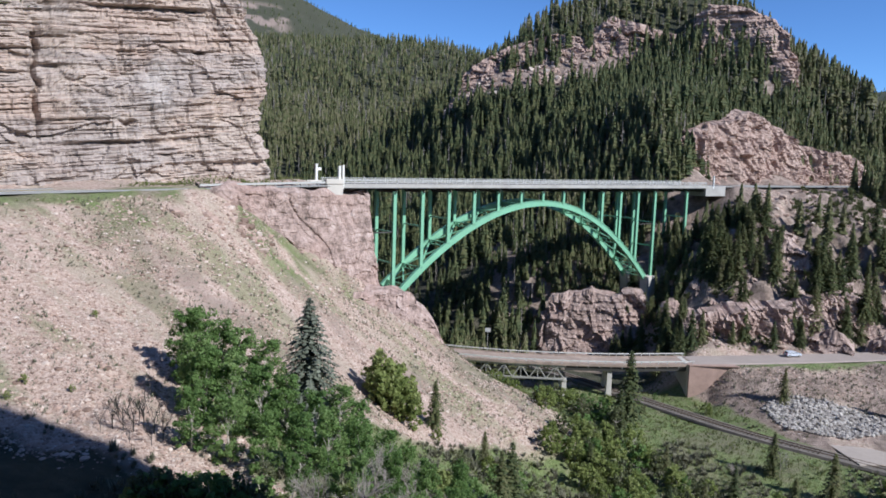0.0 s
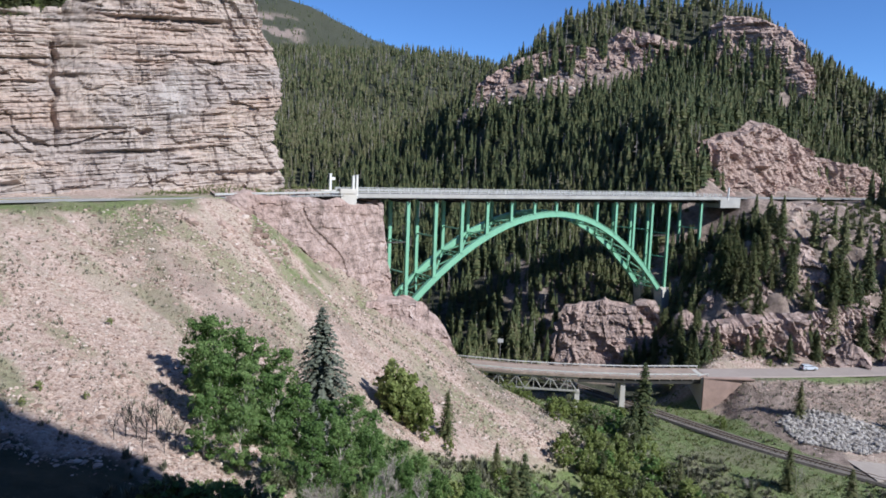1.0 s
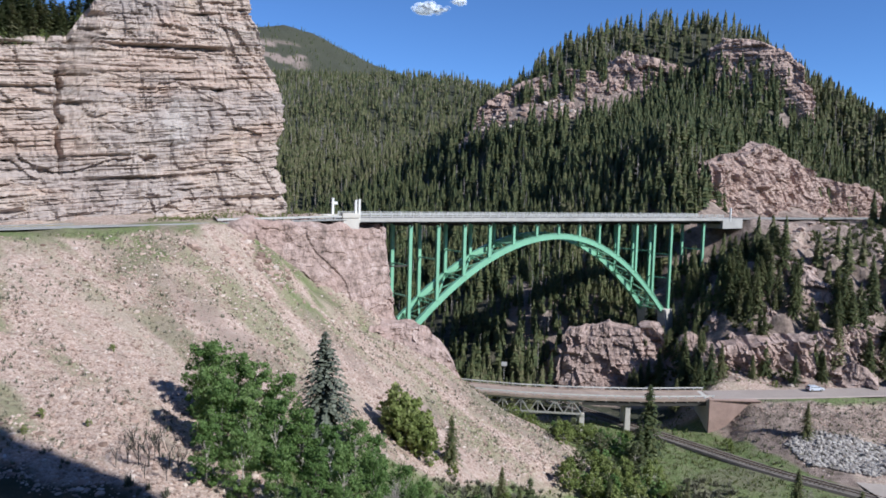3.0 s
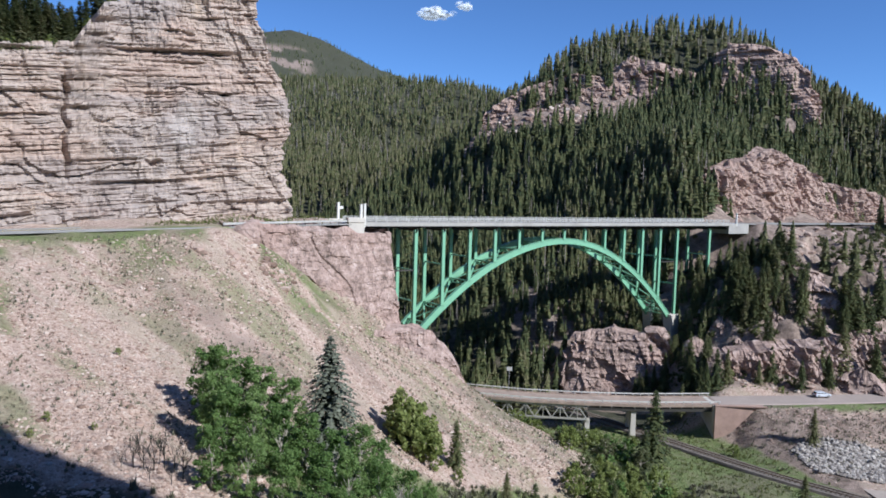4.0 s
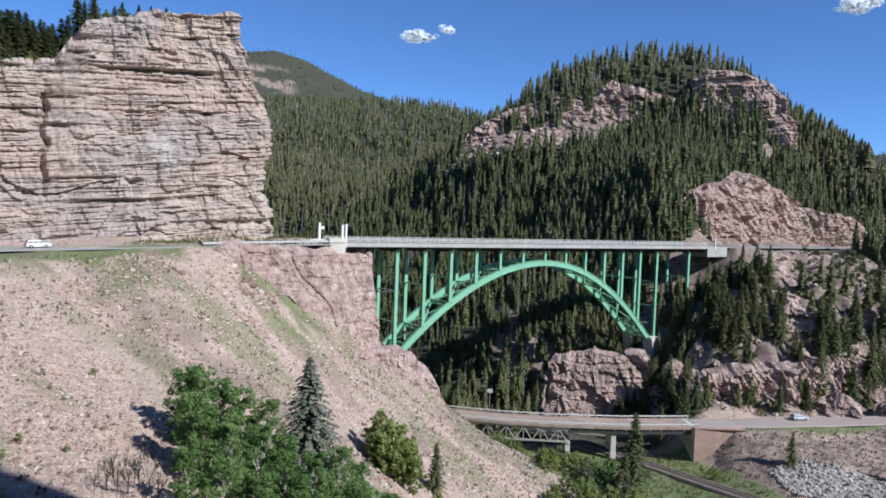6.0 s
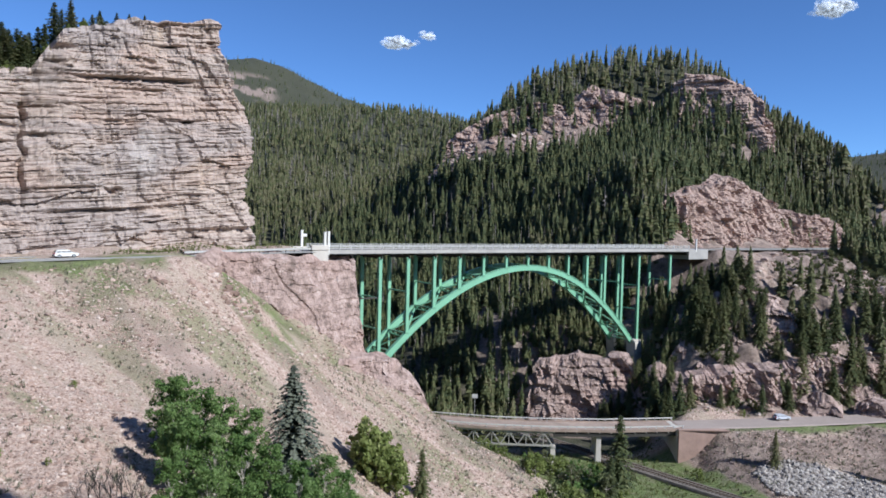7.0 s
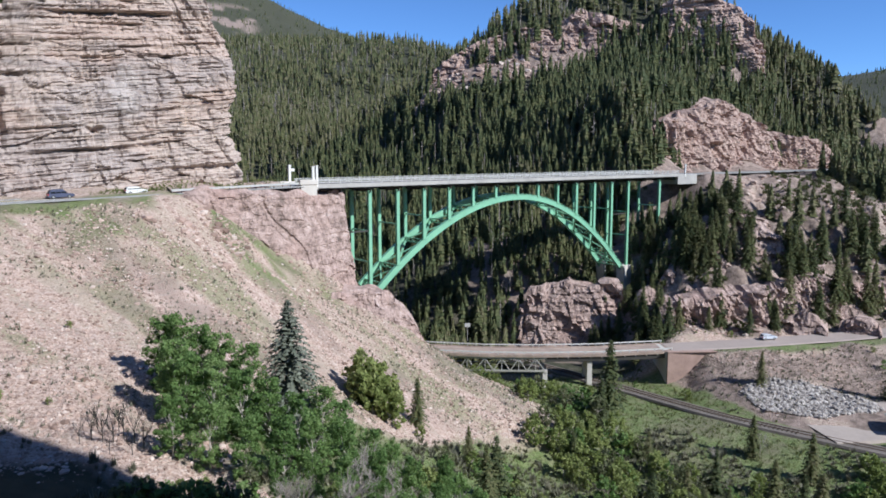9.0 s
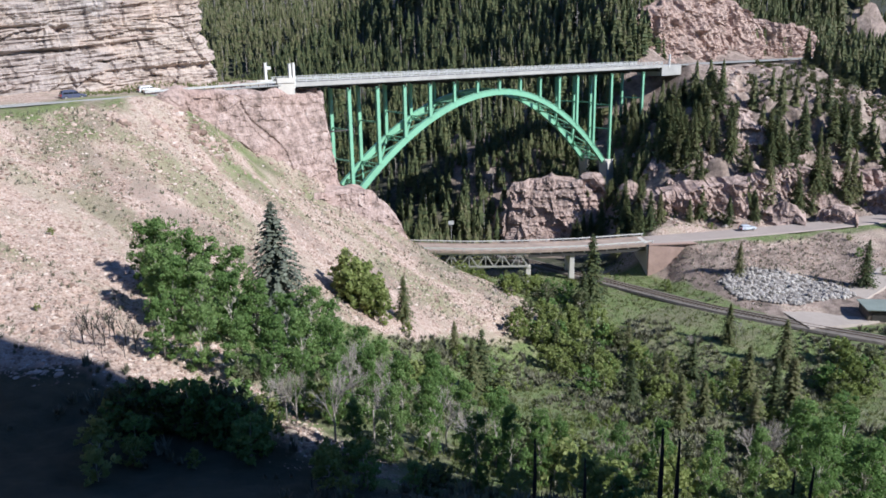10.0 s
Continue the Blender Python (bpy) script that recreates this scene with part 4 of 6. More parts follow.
def build_lower_bridge():
    br = empty("truss_bridge", pose(0, 0, 0), "low road bridge on a grey steel deck truss and piers", "bridge")
    spine = [Vector((-4, 199.5, 15.4)), Vector((6, 196.6, 15.35)), Vector((20, 193.2, 15.4)), Vector((34, 191.2, 15.6)), Vector((50, 190.2, 15.9)), Vector((68, 190.4, 16.5))]
    runs = [0.0]
    for a, b in zip(spine, spine[1:]):
        runs.append(runs[-1] + (b - a).length)

    def at(d, side=0.0, up=0.0):
        for i in range(len(spine) - 1):
            if d <= runs[i + 1] or i == len(spine) - 2:
                f = (d - runs[i]) / (runs[i + 1] - runs[i])
                p = spine[i].lerp(spine[i + 1], f)
                t = (spine[i + 1] - spine[i]).to_2d().normalized()
                return p + Vector((-t.y, t.x, 0)) * side + Vector((0, 0, up))

    total = runs[-1]

    def strip(name, side0, side1, up0, up1, d0, d1, mat, label=""):
        bm = bmesh.new()
        k = max(2, int((d1 - d0) / 2.5))
        rows = []
        for i in range(k + 1):
            d = d0 + (d1 - d0) * i / k
            rows.append([bm.verts.new(at(d, s, u)) for s, u in ((side0, up0), (side1, up0), (side1, up1), (side0, up1))])
        for a, b in zip(rows, rows[1:]):
            for j in range(4):
                bm.faces.new((a[j], b[j], b[(j + 1) % 4], a[(j + 1) % 4]))
        bm.faces.new(rows[0]), bm.faces.new(rows[-1])
        bmesh.ops.recalc_face_normals(bm, faces=bm.faces[:])
        return part(name, bm, mat, br, label)

    strip("deck_slab", -4.2, 4.2, -0.45, 0.0, 0, total, M_DECKTOP, "worn reddish-brown deck")
    for s in (-4.1, 3.9):
        strip("kerb", s, s + 0.25, 0.0, 0.25, 0, total, M_DECKTOP)
        r = strip("railing", s + 0.05, s + 0.15, 0.72, 0.98, 0, total, M_POST, "pale metal guard rail")
        for i in range(34):
            bm = bmesh.new()
            p = at(0.3 + (total - 0.6) * i / 33, s + 0.1, 0.0)
            box(bm, (p.x - 0.08, p.y - 0.08, p.z), (p.x + 0.08, p.y + 0.08, p.z + 1.02))
            part("railing_post", bm, M_RAIL, r)
    pier1, pier2 = runs[3] + 1.6, runs[3] + 13.0
    for s in (-3.7, 3.7):
        strip("plate_girder", s - 0.12, s + 0.12, -1.7, -0.46, pier1, total, M_DARKSTEEL, "dark plate girder")
        strip("top_chord", s - 0.2, s + 0.2, -1.0, -0.5, 2, pier1, M_GREYSTEEL)
        strip("bottom_chord", s - 0.2, s + 0.2, -4.3, -3.9, 6, pier1, M_GREYSTEEL)
        k = 8
        for i in range(k):
            d0, d1 = 6 + (pier1 - 6) * i / k, 6 + (pier1 - 6) * (i + 1) / k
            for a, b in (((d0, -4.1), ((d0 + d1) / 2, -0.8)), (((d0 + d1) / 2, -0.8), (d1, -4.1))):
                bm = bmesh.new()
                beam(bm, at(a[0], s, a[1]), at(b[0], s, b[1]), 0.22, 0.26)
                part("diagonal", bm, M_GREYSTEEL, br)
            bm = bmesh.new()
            beam(bm, at((d0 + d1) / 2, s, -0.8), at((d0 + d1) / 2, s, -4.1), 0.14, 0.16)
            part("vertical", bm, M_GREYSTEEL, br)
    for i in range(26):
        bm = bmesh.new()
        d = 1 + (total - 2) * i / 25
        beam(bm, at(d, -4.1, -0.62), at(d, 4.1, -0.62), 0.2, 0.3)
        part("floor_beam", bm, M_GREYSTEEL, br)
    for d, up in ((pier1, -4.5), (pier2, -1.7)):
        for s in (-2.8, 2.8):
            bm = bmesh.new()
            p = at(d, s)
            box(bm, (p.x - 0.75, p.y - 0.75, 4.5), (p.x + 0.75, p.y + 0.75, p.z + up))
            for v in bm.verts:
                if v.co.z > 8:
                    v.co.x = p.x + (v.co.x - p.x) * 0.8
                    v.co.y = p.y + (v.co.y - p.y) * 0.8
            bevel_all(bm, 0.06)
            part("pier", bm, M_CONC, br, "pale concrete pier")
        bm = bmesh.new()
        a, b = at(d, -3.6, up + 0.1), at(d, 3.6, up + 0.1)
        beam(bm, a, b, 1.3, 0.6)
        part("pier_cap", bm, M_CONC, br, "pale concrete pier cap")
    return br


build_lower_bridge()
# ---- conifers ----
def conifer_shape(rng, tiers=8, points=11, height=1.0, spread=0.17, droop=0.3, bare=0.06):
    """Vertices and triangles of one fir, one unit high: a thin trunk and ragged drooping whorls."""
    vs, fs = [], []
    k = 5
    for z, r in ((0, 0.018), (0.97, 0.003)):
        vs += [(r * math.cos(2 * math.pi * i / k), r * math.sin(2 * math.pi * i / k), z) for i in range(k)]
    for i in range(k):
        j = (i + 1) % k
        fs += [(i, j, k + j), (i, k + j, k + i)]
    trunk = len(fs)
    for t in range(tiers):
        f = t / (tiers - 1)
        z = bare + (0.97 - bare) * f
        r = spread * (1 - f) ** 0.8 * rng.uniform(0.75, 1.2) + 0.012
        h = (0.97 - bare) / tiers * rng.uniform(1.5, 2.1)
        top = len(vs)
        ox, oy = rng.uniform(-1, 1, 2) * 0.012
        vs.append((ox, oy, min(1.0, z + h)))
        turn = rng.uniform(0, 6.28)
        ring = []
        for i in range(points):
            a = turn + 2 * math.pi * (i + rng.uniform(-0.25, 0.25)) / points
            rr = r * (rng.uniform(0.85, 1.2) if i % 2 else rng.uniform(0.55, 0.8))
            ring.append(len(vs))
            vs.append((rr * math.cos(a), rr * math.sin(a), z - droop * rr * rng.uniform(0.2, 1.0)))
        for i in range(points):
            fs.append((top, ring[i], ring[(i + 1) % points]))
    return np.array(vs, np.float32), np.array(fs, np.int32), trunk


def snag_shape(rng):
    """A dead standing fir: a grey pole with short stubs."""
    vs, fs = [], []
    k = 4
    for z, r in ((0, 0.02), (1.0, 0.004)):
        vs += [(r * math.cos(2 * math.pi * i / k), r * math.sin(2 * math.pi * i / k), z) for i in range(k)]
    for i in range(k):
        j = (i + 1) % k
        fs += [(i, j, k + j), (i, k + j, k + i)]
    for i in range(10):
        z, a = rng.uniform(0.25, 0.95), rng.uniform(0, 6.28)
        ln = 0.13 * (1.05 - z) + 0.02
        b = len(vs)
        vs += [(0, 0, z + 0.012), (0, 0, z - 0.012), (ln * math.cos(a), ln * math.sin(a), z - 0.2 * ln)]
        fs.append((b, b + 1, b + 2))
    return np.array(vs, np.float32), np.array(fs, np.int32), len(fs)


def scatter(name, places, sizes, shapes, mats, label, category, rng, fat=1.0):
    """Many trees as one object of countless pieces."""
    V, F, n = [], [], 0
    for (x, y, z), h in zip(places, sizes):
        vs, fs, _ = shapes[rng.randint(len(shapes))]
        a = rng.uniform(0, 6.28)
        c, s = math.cos(a), math.sin(a)
        w = h * fat * rng.uniform(0.8, 1.25)
        lx, ly = rng.uniform(-0.03, 0.03, 2)
        X = (vs[:, 0] * c - vs[:, 1] * s) * w + x + vs[:, 2] * h * lx
        Y = (vs[:, 0] * s + vs[:, 1] * c) * w + y + vs[:, 2] * h * ly
        V.append(np.stack([X, Y, vs[:, 2] * h + z - 0.3], -1))
        F.append(fs + n)
        n += len(vs)
    ob = mesh_object(name, np.concatenate(V), np.concatenate(F), mats)
    return tagged(ob, label, category, kind="stuff")


def in_view(x, y):
    """The wedge of the land that lies open before the bank."""
    return np.abs(np.arctan2(x, y)) < radians(44)


def forest_density(x, y, z):
    """How thick the wood stands: gaps by chance, none on the rocky crests."""
    gaps = fractal(x / 60, y / 60, 0, 3, 51)
    rag = fractal(x / 9, y / 9, 0, 4, 21)
    bare = np.maximum(ramp01(line_distance(x, y + 5, ROCKY_CREST) + 5 * rag, 13, 8), ramp01(line_distance(x, y, ROCKY_TOP) + 4 * rag, 5, 1))
    return (1.0 + 0.3 * gaps) * (1 - 0.97 * bare)


FOREST_RNG = np.random.RandomState(7)
M_SNAG = painted("dead_wood", (0.33, 0.29, 0.26), 0.9, 0.0, 0.3, 0.5, 0.2)


def build_forest():
    rng = FOREST_RNG
    shapes = [conifer_shape(rng, 12, 8, spread=rng.uniform(0.14, 0.20)) for _ in range(10)]
    middle = [conifer_shape(rng, 9, 7, spread=rng.uniform(0.14, 0.20)) for _ in range(8)]
    small = [conifer_shape(rng, 5, 5, spread=rng.uniform(0.14, 0.20)) for _ in range(6)]
    tiny = [conifer_shape(rng, 3, 5, spread=rng.uniform(0.15, 0.2)) for _ in range(4)]
    bands = (("forest_near", 232, 420, 7.5, shapes, 12.0), ("forest_hill", 420, 640, 14.0, middle, 11.5), ("forest_ridge", 640, 1080, 29.0, small, 12.0), ("forest_far", 1080, 3100, 1200.0, tiny, 15.0), ("forest_flank", 330, 470, 9.0, middle, 11.5), ("forest_foot", 262, 318, 7.0, shapes, 11.0))
    for name, r0, r1, area, kinds, tall in bands:
        a0, a1 = {"forest_flank": (24, 38), "forest_foot": (8, 19)}.get(name, (-44, 44))
        wedge = radians(a1 - a0) / 2 * (r1 ** 2 - r0 ** 2)
        k = int(wedge / area)
        r = np.sqrt(rng.uniform(r0 ** 2, r1 ** 2, k))
        a = rng.uniform(radians(a0), radians(a1), k)
        x, y = r * np.sin(a), r * np.cos(a)
        z = land(x, y)
        s = (x + 8.7) * EX + (y - 181) * EY
        n = -(x + 8.7) * EY + (y - 181) * EX
        ok = rng.uniform(0, 1, k) < forest_density(x, y, z) * np.where((a < radians(-15)) & (r < 1080), 0.22, 1.0)
        beyond = (s > 205) & (y > 262)
        ok &= ~(((n < 15) & ~beyond) | ((s > 134) & (s < 290) & (n < np.where((s > 205) | (s < 148), 16, 22)) & (n > -9)) | ((s > 100) & (s < 135) & (n < 13)) | ((s < -20) & (n < 100)))
        ok &= ~((s > 70) & (s < 100) & (n < 20)) & ~((n > -9) & (n < 13) & (s > 125))
        x, y, z = x[ok], y[ok], z[ok]
        h = tall * rng.uniform(0.55, 1.2, len(x)) * np.where((line_distance(x, y, LINES["hill_flank"]) < 16) & (x < 60), 0.66, 1.0)
        dead = rng.uniform(0, 1, len(x)) < (0.2 + 0.2 * fractal(x / 90, y / 90, 0, 2, 77)) * (0 if r0 > 1000 else 1 if r0 > 400 else 0.4)
        P = np.stack([x, y, z], -1)
        scatter(name, P[~dead], h[~dead], kinds, M_NEEDLE, "dense dark green conifer forest on the hillside", "forest", rng)
        if dead.any():
            scatter(name + "_snags", P[dead], h[dead] * 0.9, [snag_shape(rng) for _ in range(4)], M_SNAG, "grey dead standing conifers among the forest", "dead trees", rng)


build_forest()
# ---- single conifers ----
def fine_conifer(rng, height, spread, mat, needle=0.5, whorls=26, tiers=0):
    """One fir or spruce, built of boughs: each bough a drooping spray of flat tufts round a thin stem. Returns trunk and crown meshes."""
    bm = bmesh.new()
    tube(bm, (0, 0, -0.6), (0, 0, height * 0.55), height * 0.016 + 0.05, height * 0.009, 7)
    tube(bm, (0, 0, height * 0.55), (0, 0, height * 0.98), height * 0.009, 0.02, 5)
    V, F = [], []
    boughs = whorls * 9
    for w in range(boughs):
        f = min(0.995, max(0.0, (w + rng.uniform(-0.5, 0.5)) / boughs) ** 1.15)
        if tiers:
            f = min(0.995, (math.floor(f * tiers) + 0.5 + 0.28 * rng.normal()) / tiers)
            f = max(0.0, f)
        z = height * (0.06 + 0.93 * f)
        ln = spread * (1 - f) ** 0.8 * rng.uniform(0.6, 1.15) + 0.1
        a = w * 2.39996 + rng.uniform(-0.4, 0.4)
        c, s = math.cos(a), math.sin(a)
        lift = rng.uniform(-0.05, 0.2) + 0.5 * f
        steps = max(2, int(ln / needle))
        prev = None
        # a flat drooping spray: saw-toothed on both sides, hanging a little at the rim
        for k in range(steps):
            g0, g1 = k / steps, (k + 1) / steps
            r0, r1 = ln * g0, ln * g1
            z0 = z + lift * r0 - 0.55 * ln * g0 * g0
            z1 = z + lift * r1 - 0.55 * ln * g1 * g1
            half = needle * (0.35 + 0.9 * (1 - g0)) * rng.uniform(0.75, 1.25)
            b = len(V)
            V += [(r0 * c, r0 * s, z0), (r1 * c, r1 * s, z1)]
            for sg in (-1, 1):
                rr = r0 + 0.75 * (r1 - r0) * rng.uniform(0.8, 1.4)
                V.append((rr * c - sg * half * s, rr * s + sg * half * c, (z0 + z1) / 2 - half * rng.uniform(0.15, 0.5)))
                F.append((b, b + 1, len(V) - 1))
            V.append(((r0 + r1) / 2 * c + rng.uniform(-0.1, 0.1), (r0 + r1) / 2 * s, (z0 + z1) / 2 - half * rng.uniform(0.35, 0.7)))
            F.append((b, b + 1, len(V) - 1))
    return bm, np.array(V, np.float32), np.array(F, np.int32)


def make_conifer(rng, height, spread, mat, label, category="tree", needle=0.5, whorls=26, name="conifer", tiers=0):
    thing = empty(name, None, label, category)
    bm, V, F = fine_conifer(rng, height, spread, mat, needle, whorls, tiers)
    part("trunk", bm, M_BARK, thing)
    mesh_object("crown", V, F, mat, thing)
    return thing


def put(thing, x, y, h=1.0, turn=0.0, z=None, first=False):
    """Stand a thing on the ground."""
    z = float(land(np.array([x]), np.array([y]))[0]) if z is None else z
    m = pose(x, y, z, 0, 0, turn) @ Matrix.Diagonal((h, h, h, 1))
    if first:
        thing.matrix_world = m
        return thing
    c = copy_thing(thing, pose(x, y, z, 0, 0, turn))
    c.scale = (h, h, h)
    return c


M_BLUE = foliage("blue_spruce_needles", [(0.1, (0.095, 0.112, 0.082)), (0.5, (0.15, 0.168, 0.128)), (0.9, (0.215, 0.23, 0.18))], 0.15)
M_LEAF = foliage("aspen_leaves", [(0.1, (0.135, 0.23, 0.075)), (0.45, (0.205, 0.32, 0.105)), (0.8, (0.285, 0.40, 0.15)), (0.95, (0.36, 0.45, 0.20))], 0.55)
M_SHRUB = foliage("shrub_leaves", [(0.1, (0.20, 0.25, 0.075)), (0.5, (0.29, 0.345, 0.115)), (0.9, (0.37, 0.40, 0.165))], 0.5)
M_OLIVE = foliage("willow_leaves", [(0.1, (0.10, 0.115, 0.055)), (0.5, (0.155, 0.17, 0.085)), (0.9, (0.22, 0.225, 0.13))], 0.38)
M_SAGE = foliage("sagebrush", [(0.1, (0.11, 0.115, 0.075)), (0.5, (0.17, 0.17, 0.115)), (0.9, (0.24, 0.225, 0.16))], 0.1)
M_PALEBARK = painted("aspen_bark", (0.42, 0.38, 0.33), 0.9, 0.0, 0.3, 0.4, 0.3)
M_CHAR = painted("charred_wood", (0.03, 0.027, 0.025), 0.9, 0.0, 0.3, 0.4, 0.3)

PLANT_RNG = np.random.RandomState(19)


def at_bearing(deg, dist):
    return dist * math.sin(radians(deg)), dist * math.cos(radians(deg))


def leafy(rng, height, spread, leaf, count, low=0.12):
    """Limbs and a crown of small leaves in uneven clumps with gaps. Returns limbs and crown arrays."""
    bm = bmesh.new()
    tube(bm, (0, 0, -0.5), (0, 0, height * 0.5), height * 0.013 + 0.04, height * 0.008, 6)
    clumps = []
    for i in range(max(18, int(height * 9))):
        a, f = rng.uniform(0, 6.28), rng.uniform(low, 0.97)
        bell = math.sin(min(1.0, (f + 0.16)) * math.pi * 0.86) ** 0.7
        r = spread * bell * rng.uniform(0.35, 1.0)
        c = np.array((r * math.cos(a), r * math.sin(a), height * f))
        size = spread * rng.uniform(0.13, 0.30)
        clumps.append((c, size))
        if i % 5 == 0:
            tube(bm, (0, 0, max(0.2, c[2] * 0.55)), tuple(c), 0.03 + height * 0.004, 0.015, 4)
    V, F = [], []
    per = max(8, count // len(clumps))
    for c, size in clumps:
        d = rng.normal(0, 1, (per, 3))
        d /= np.linalg.norm(d, axis=1)[:, None]
        p = c + d * size * rng.uniform(0.55, 1.05, (per, 1)) * np.array((1, 1, 0.8))
        u = rng.normal(0, 1, (per, 3)) * 0.6 + np.cross(d, rng.normal(0, 1, (per, 3)))
        u /= np.linalg.norm(u, axis=1)[:, None]
        w = np.cross(u, d + rng.normal(0, 0.5, (per, 3)))
        w /= np.linalg.norm(w, axis=1)[:, None] + 1e-6
        k = leaf * rng.uniform(0.6, 1.4, (per, 1))
        b = len(V) * 4
        V.append(np.stack([p - u * k, p + w * k * 0.6, p + u * k, p - w * k * 0.6], 1))
    V = np.concatenate(V).reshape(-1, 3)
    return bm, V.astype(np.float32), np.arange(len(V), dtype=np.int32).reshape(-1, 4)


def make_leafy(rng, height, spread, leaf, count, mat, label, name="leafy_tree", category="tree", low=0.12, bark=None):
    thing = empty(name, None, label, category)
    bm, V, F = leafy(rng, height, spread, leaf, count, low)
    part("trunk" if category == "tree" else "stem", bm, bark or M_PALEBARK, thing)
    mesh_object("crown", V, F, mat, thing)
    return thing


def make_bare(rng, height, label, mat, name="bare_tree", forks=5, spread=0.32):
    """A leafless tree or shrub: limbs that fork into twigs."""
    thing = empty(name, None, label, "dead tree")
    bm = bmesh.new()
    tube(bm, (0, 0, -0.4), (0, 0, height * 0.45), height * 0.014, height * 0.009, 6)
    part("trunk", bm, mat, thing)
    bm = bmesh.new()

    def grow(a, d, ln, r, level):
        b = a + d * ln
        tube(bm, a, b, r, r * 0.6, 4 if level < 2 else 3)
        if level < 3:
            for _ in range(forks - level):
                e = (d + Vector(rng.normal(0, spread, 3)) + Vector((0, 0, 0.12))).normalized()
                grow(a + d * ln * rng.uniform(0.5, 1.0), e, ln * rng.uniform(0.45, 0.75), r * 0.55, level + 1)

    for i in range(5):
        a = rng.uniform(0, 6.28)
        grow(Vector((0, 0, height * rng.uniform(0.12, 0.4))), Vector((math.cos(a) * 0.5, math.sin(a) * 0.5, 1)).normalized(), height * 0.3, height * 0.007, 0)
    part("branch_work", bm, mat, thing)
    return thing


def plant_all():
    rng = PLANT_RNG
    # the pale blue spruce on the scree toe
    sp = make_conifer(rng, 18.0, 6.3, M_BLUE, "tall blue-grey spruce standing among leafy trees below the scree", needle=0.55, whorls=64, name="blue_spruce", tiers=17)
    put(sp, *at_bearing(-9.0, 100), first=True)
    # conifers of the bluff and the valley
    kinds = [make_conifer(rng, 13, rng.uniform(2.9, 3.9), M_NEEDLE, "dark green conifer on the rocky bluff", needle=0.6, whorls=20, tiers=(0, 15)[i % 2]) for i in range(5)]
    for c in kinds:
        c["group"] = "conifers of the bluff"
    used = set()

    def clear(x, y):
        return min(float(line_distance(np.array(x), np.array(y), l)) - w for l, w in ((LOWER_ROAD, 6), (RAILWAY, 4), (FAR_ROAD, 8))) > 0

    def conifer(x, y, h):
        if not clear(x, y):
            return
        k = rng.randint(len(kinds))
        put(kinds[k], x, y, h / 13, rng.uniform(0, 360), first=k not in used)
        used.add(k)

    # clusters on the right-hand bluff: bearing range, distance range, how many, height
    for b0, b1, d0, d1, count, h0, h1 in ((20.1, 22.8, 226, 262, 20, 8, 13), (17.4, 20.5, 210, 228, 18, 8, 12), (21.3, 25.4, 242, 268, 18, 8, 13), (22, 27, 214, 242, 16, 6, 10),
                                          (27.4, 30.0, 228, 262, 17, 10, 15), (30.5, 36, 232, 290, 24, 9, 14), (19.6, 25.0, 238, 264, 18, 10, 15), (12, 18.5, 222, 240, 16, 5, 8), (13.5, 19, 226, 256, 24, 7, 11)):
        for _ in range(count):
            x, y = at_bearing(rng.uniform(b0, b1), rng.uniform(d0, d1))
            conifer(x, y, rng.uniform(h0, h1))
    # the woods behind them, too close-set to count
    full = [conifer_shape(rng, 15, 10, spread=rng.uniform(0.17, 0.24)) for _ in range(8)]
    spots, tall = [], []
    for b0, b1, d0, d1, count, h0, h1 in ((20, 34, 255, 280, 34, 8, 14), (36, 44, 230, 300, 24, 9, 16), (7, 14.2, 234, 262, 60, 5, 8.5), (2, 8, 205, 245, 48, 8, 13), (16.6, 20.6, 238, 268, 44, 6, 10), (9.2, 14.0, 244, 270, 50, 6, 9)):
        for _ in range(count):
            x, y = at_bearing(rng.uniform(b0, b1), rng.uniform(d0, d1))
            if clear(x, y):
                spots.append((x, y, float(land(np.array([x]), np.array([y]))[0])))
                tall.append(rng.uniform(h0, h1))
    scatter("gorge_wood", spots, tall, full, M_NEEDLE, "dark green conifers crowded on the ledges of the gorge", "forest", rng)
    # valley floor conifers
    for b, d, h in ((15.6, 172, 17), (15.0, 168, 9), (26.2, 193, 8.5), (34.3, 200, 12), (0.8, 126, 8.5), (4.8, 123, 6.5), (23.5, 140, 9), (21.5, 133, 7), (27.5, 128, 11), (29.5, 122, 10), (7.0, 108, 11), (6.2, 104, 9), (30.6, 118, 12), (24.5, 112, 8), (19, 118, 8), (13, 140, 7), (25.9, 158, 9), (29.8, 153, 10), (22.8, 104, 9), (28.2, 98, 10), (30.4, 134, 9), (18.6, 150, 6)):
        conifer(*at_bearing(b, d), h)
    # leafy trees in the gully
    aspens = [make_leafy(rng, 10, rng.uniform(2.3, 3.0), 0.155, 6200, M_LEAF, "bushy green leafy tree in the gully", low=0.04) for _ in range(5)]
    for c in aspens:
        c["group"] = "leafy trees of the gully"
    seen = set()

    def aspen(x, y, h):
        k = rng.randint(len(aspens))
        tree = put(aspens[k], x, y, h / 10, rng.uniform(0, 360), first=k not in seen)
        if math.hypot(x, y) < 77:
            tree.scale = (h / 10 * 0.7, h / 10 * 0.7, h / 10 * 1.05)
        seen.add(k)

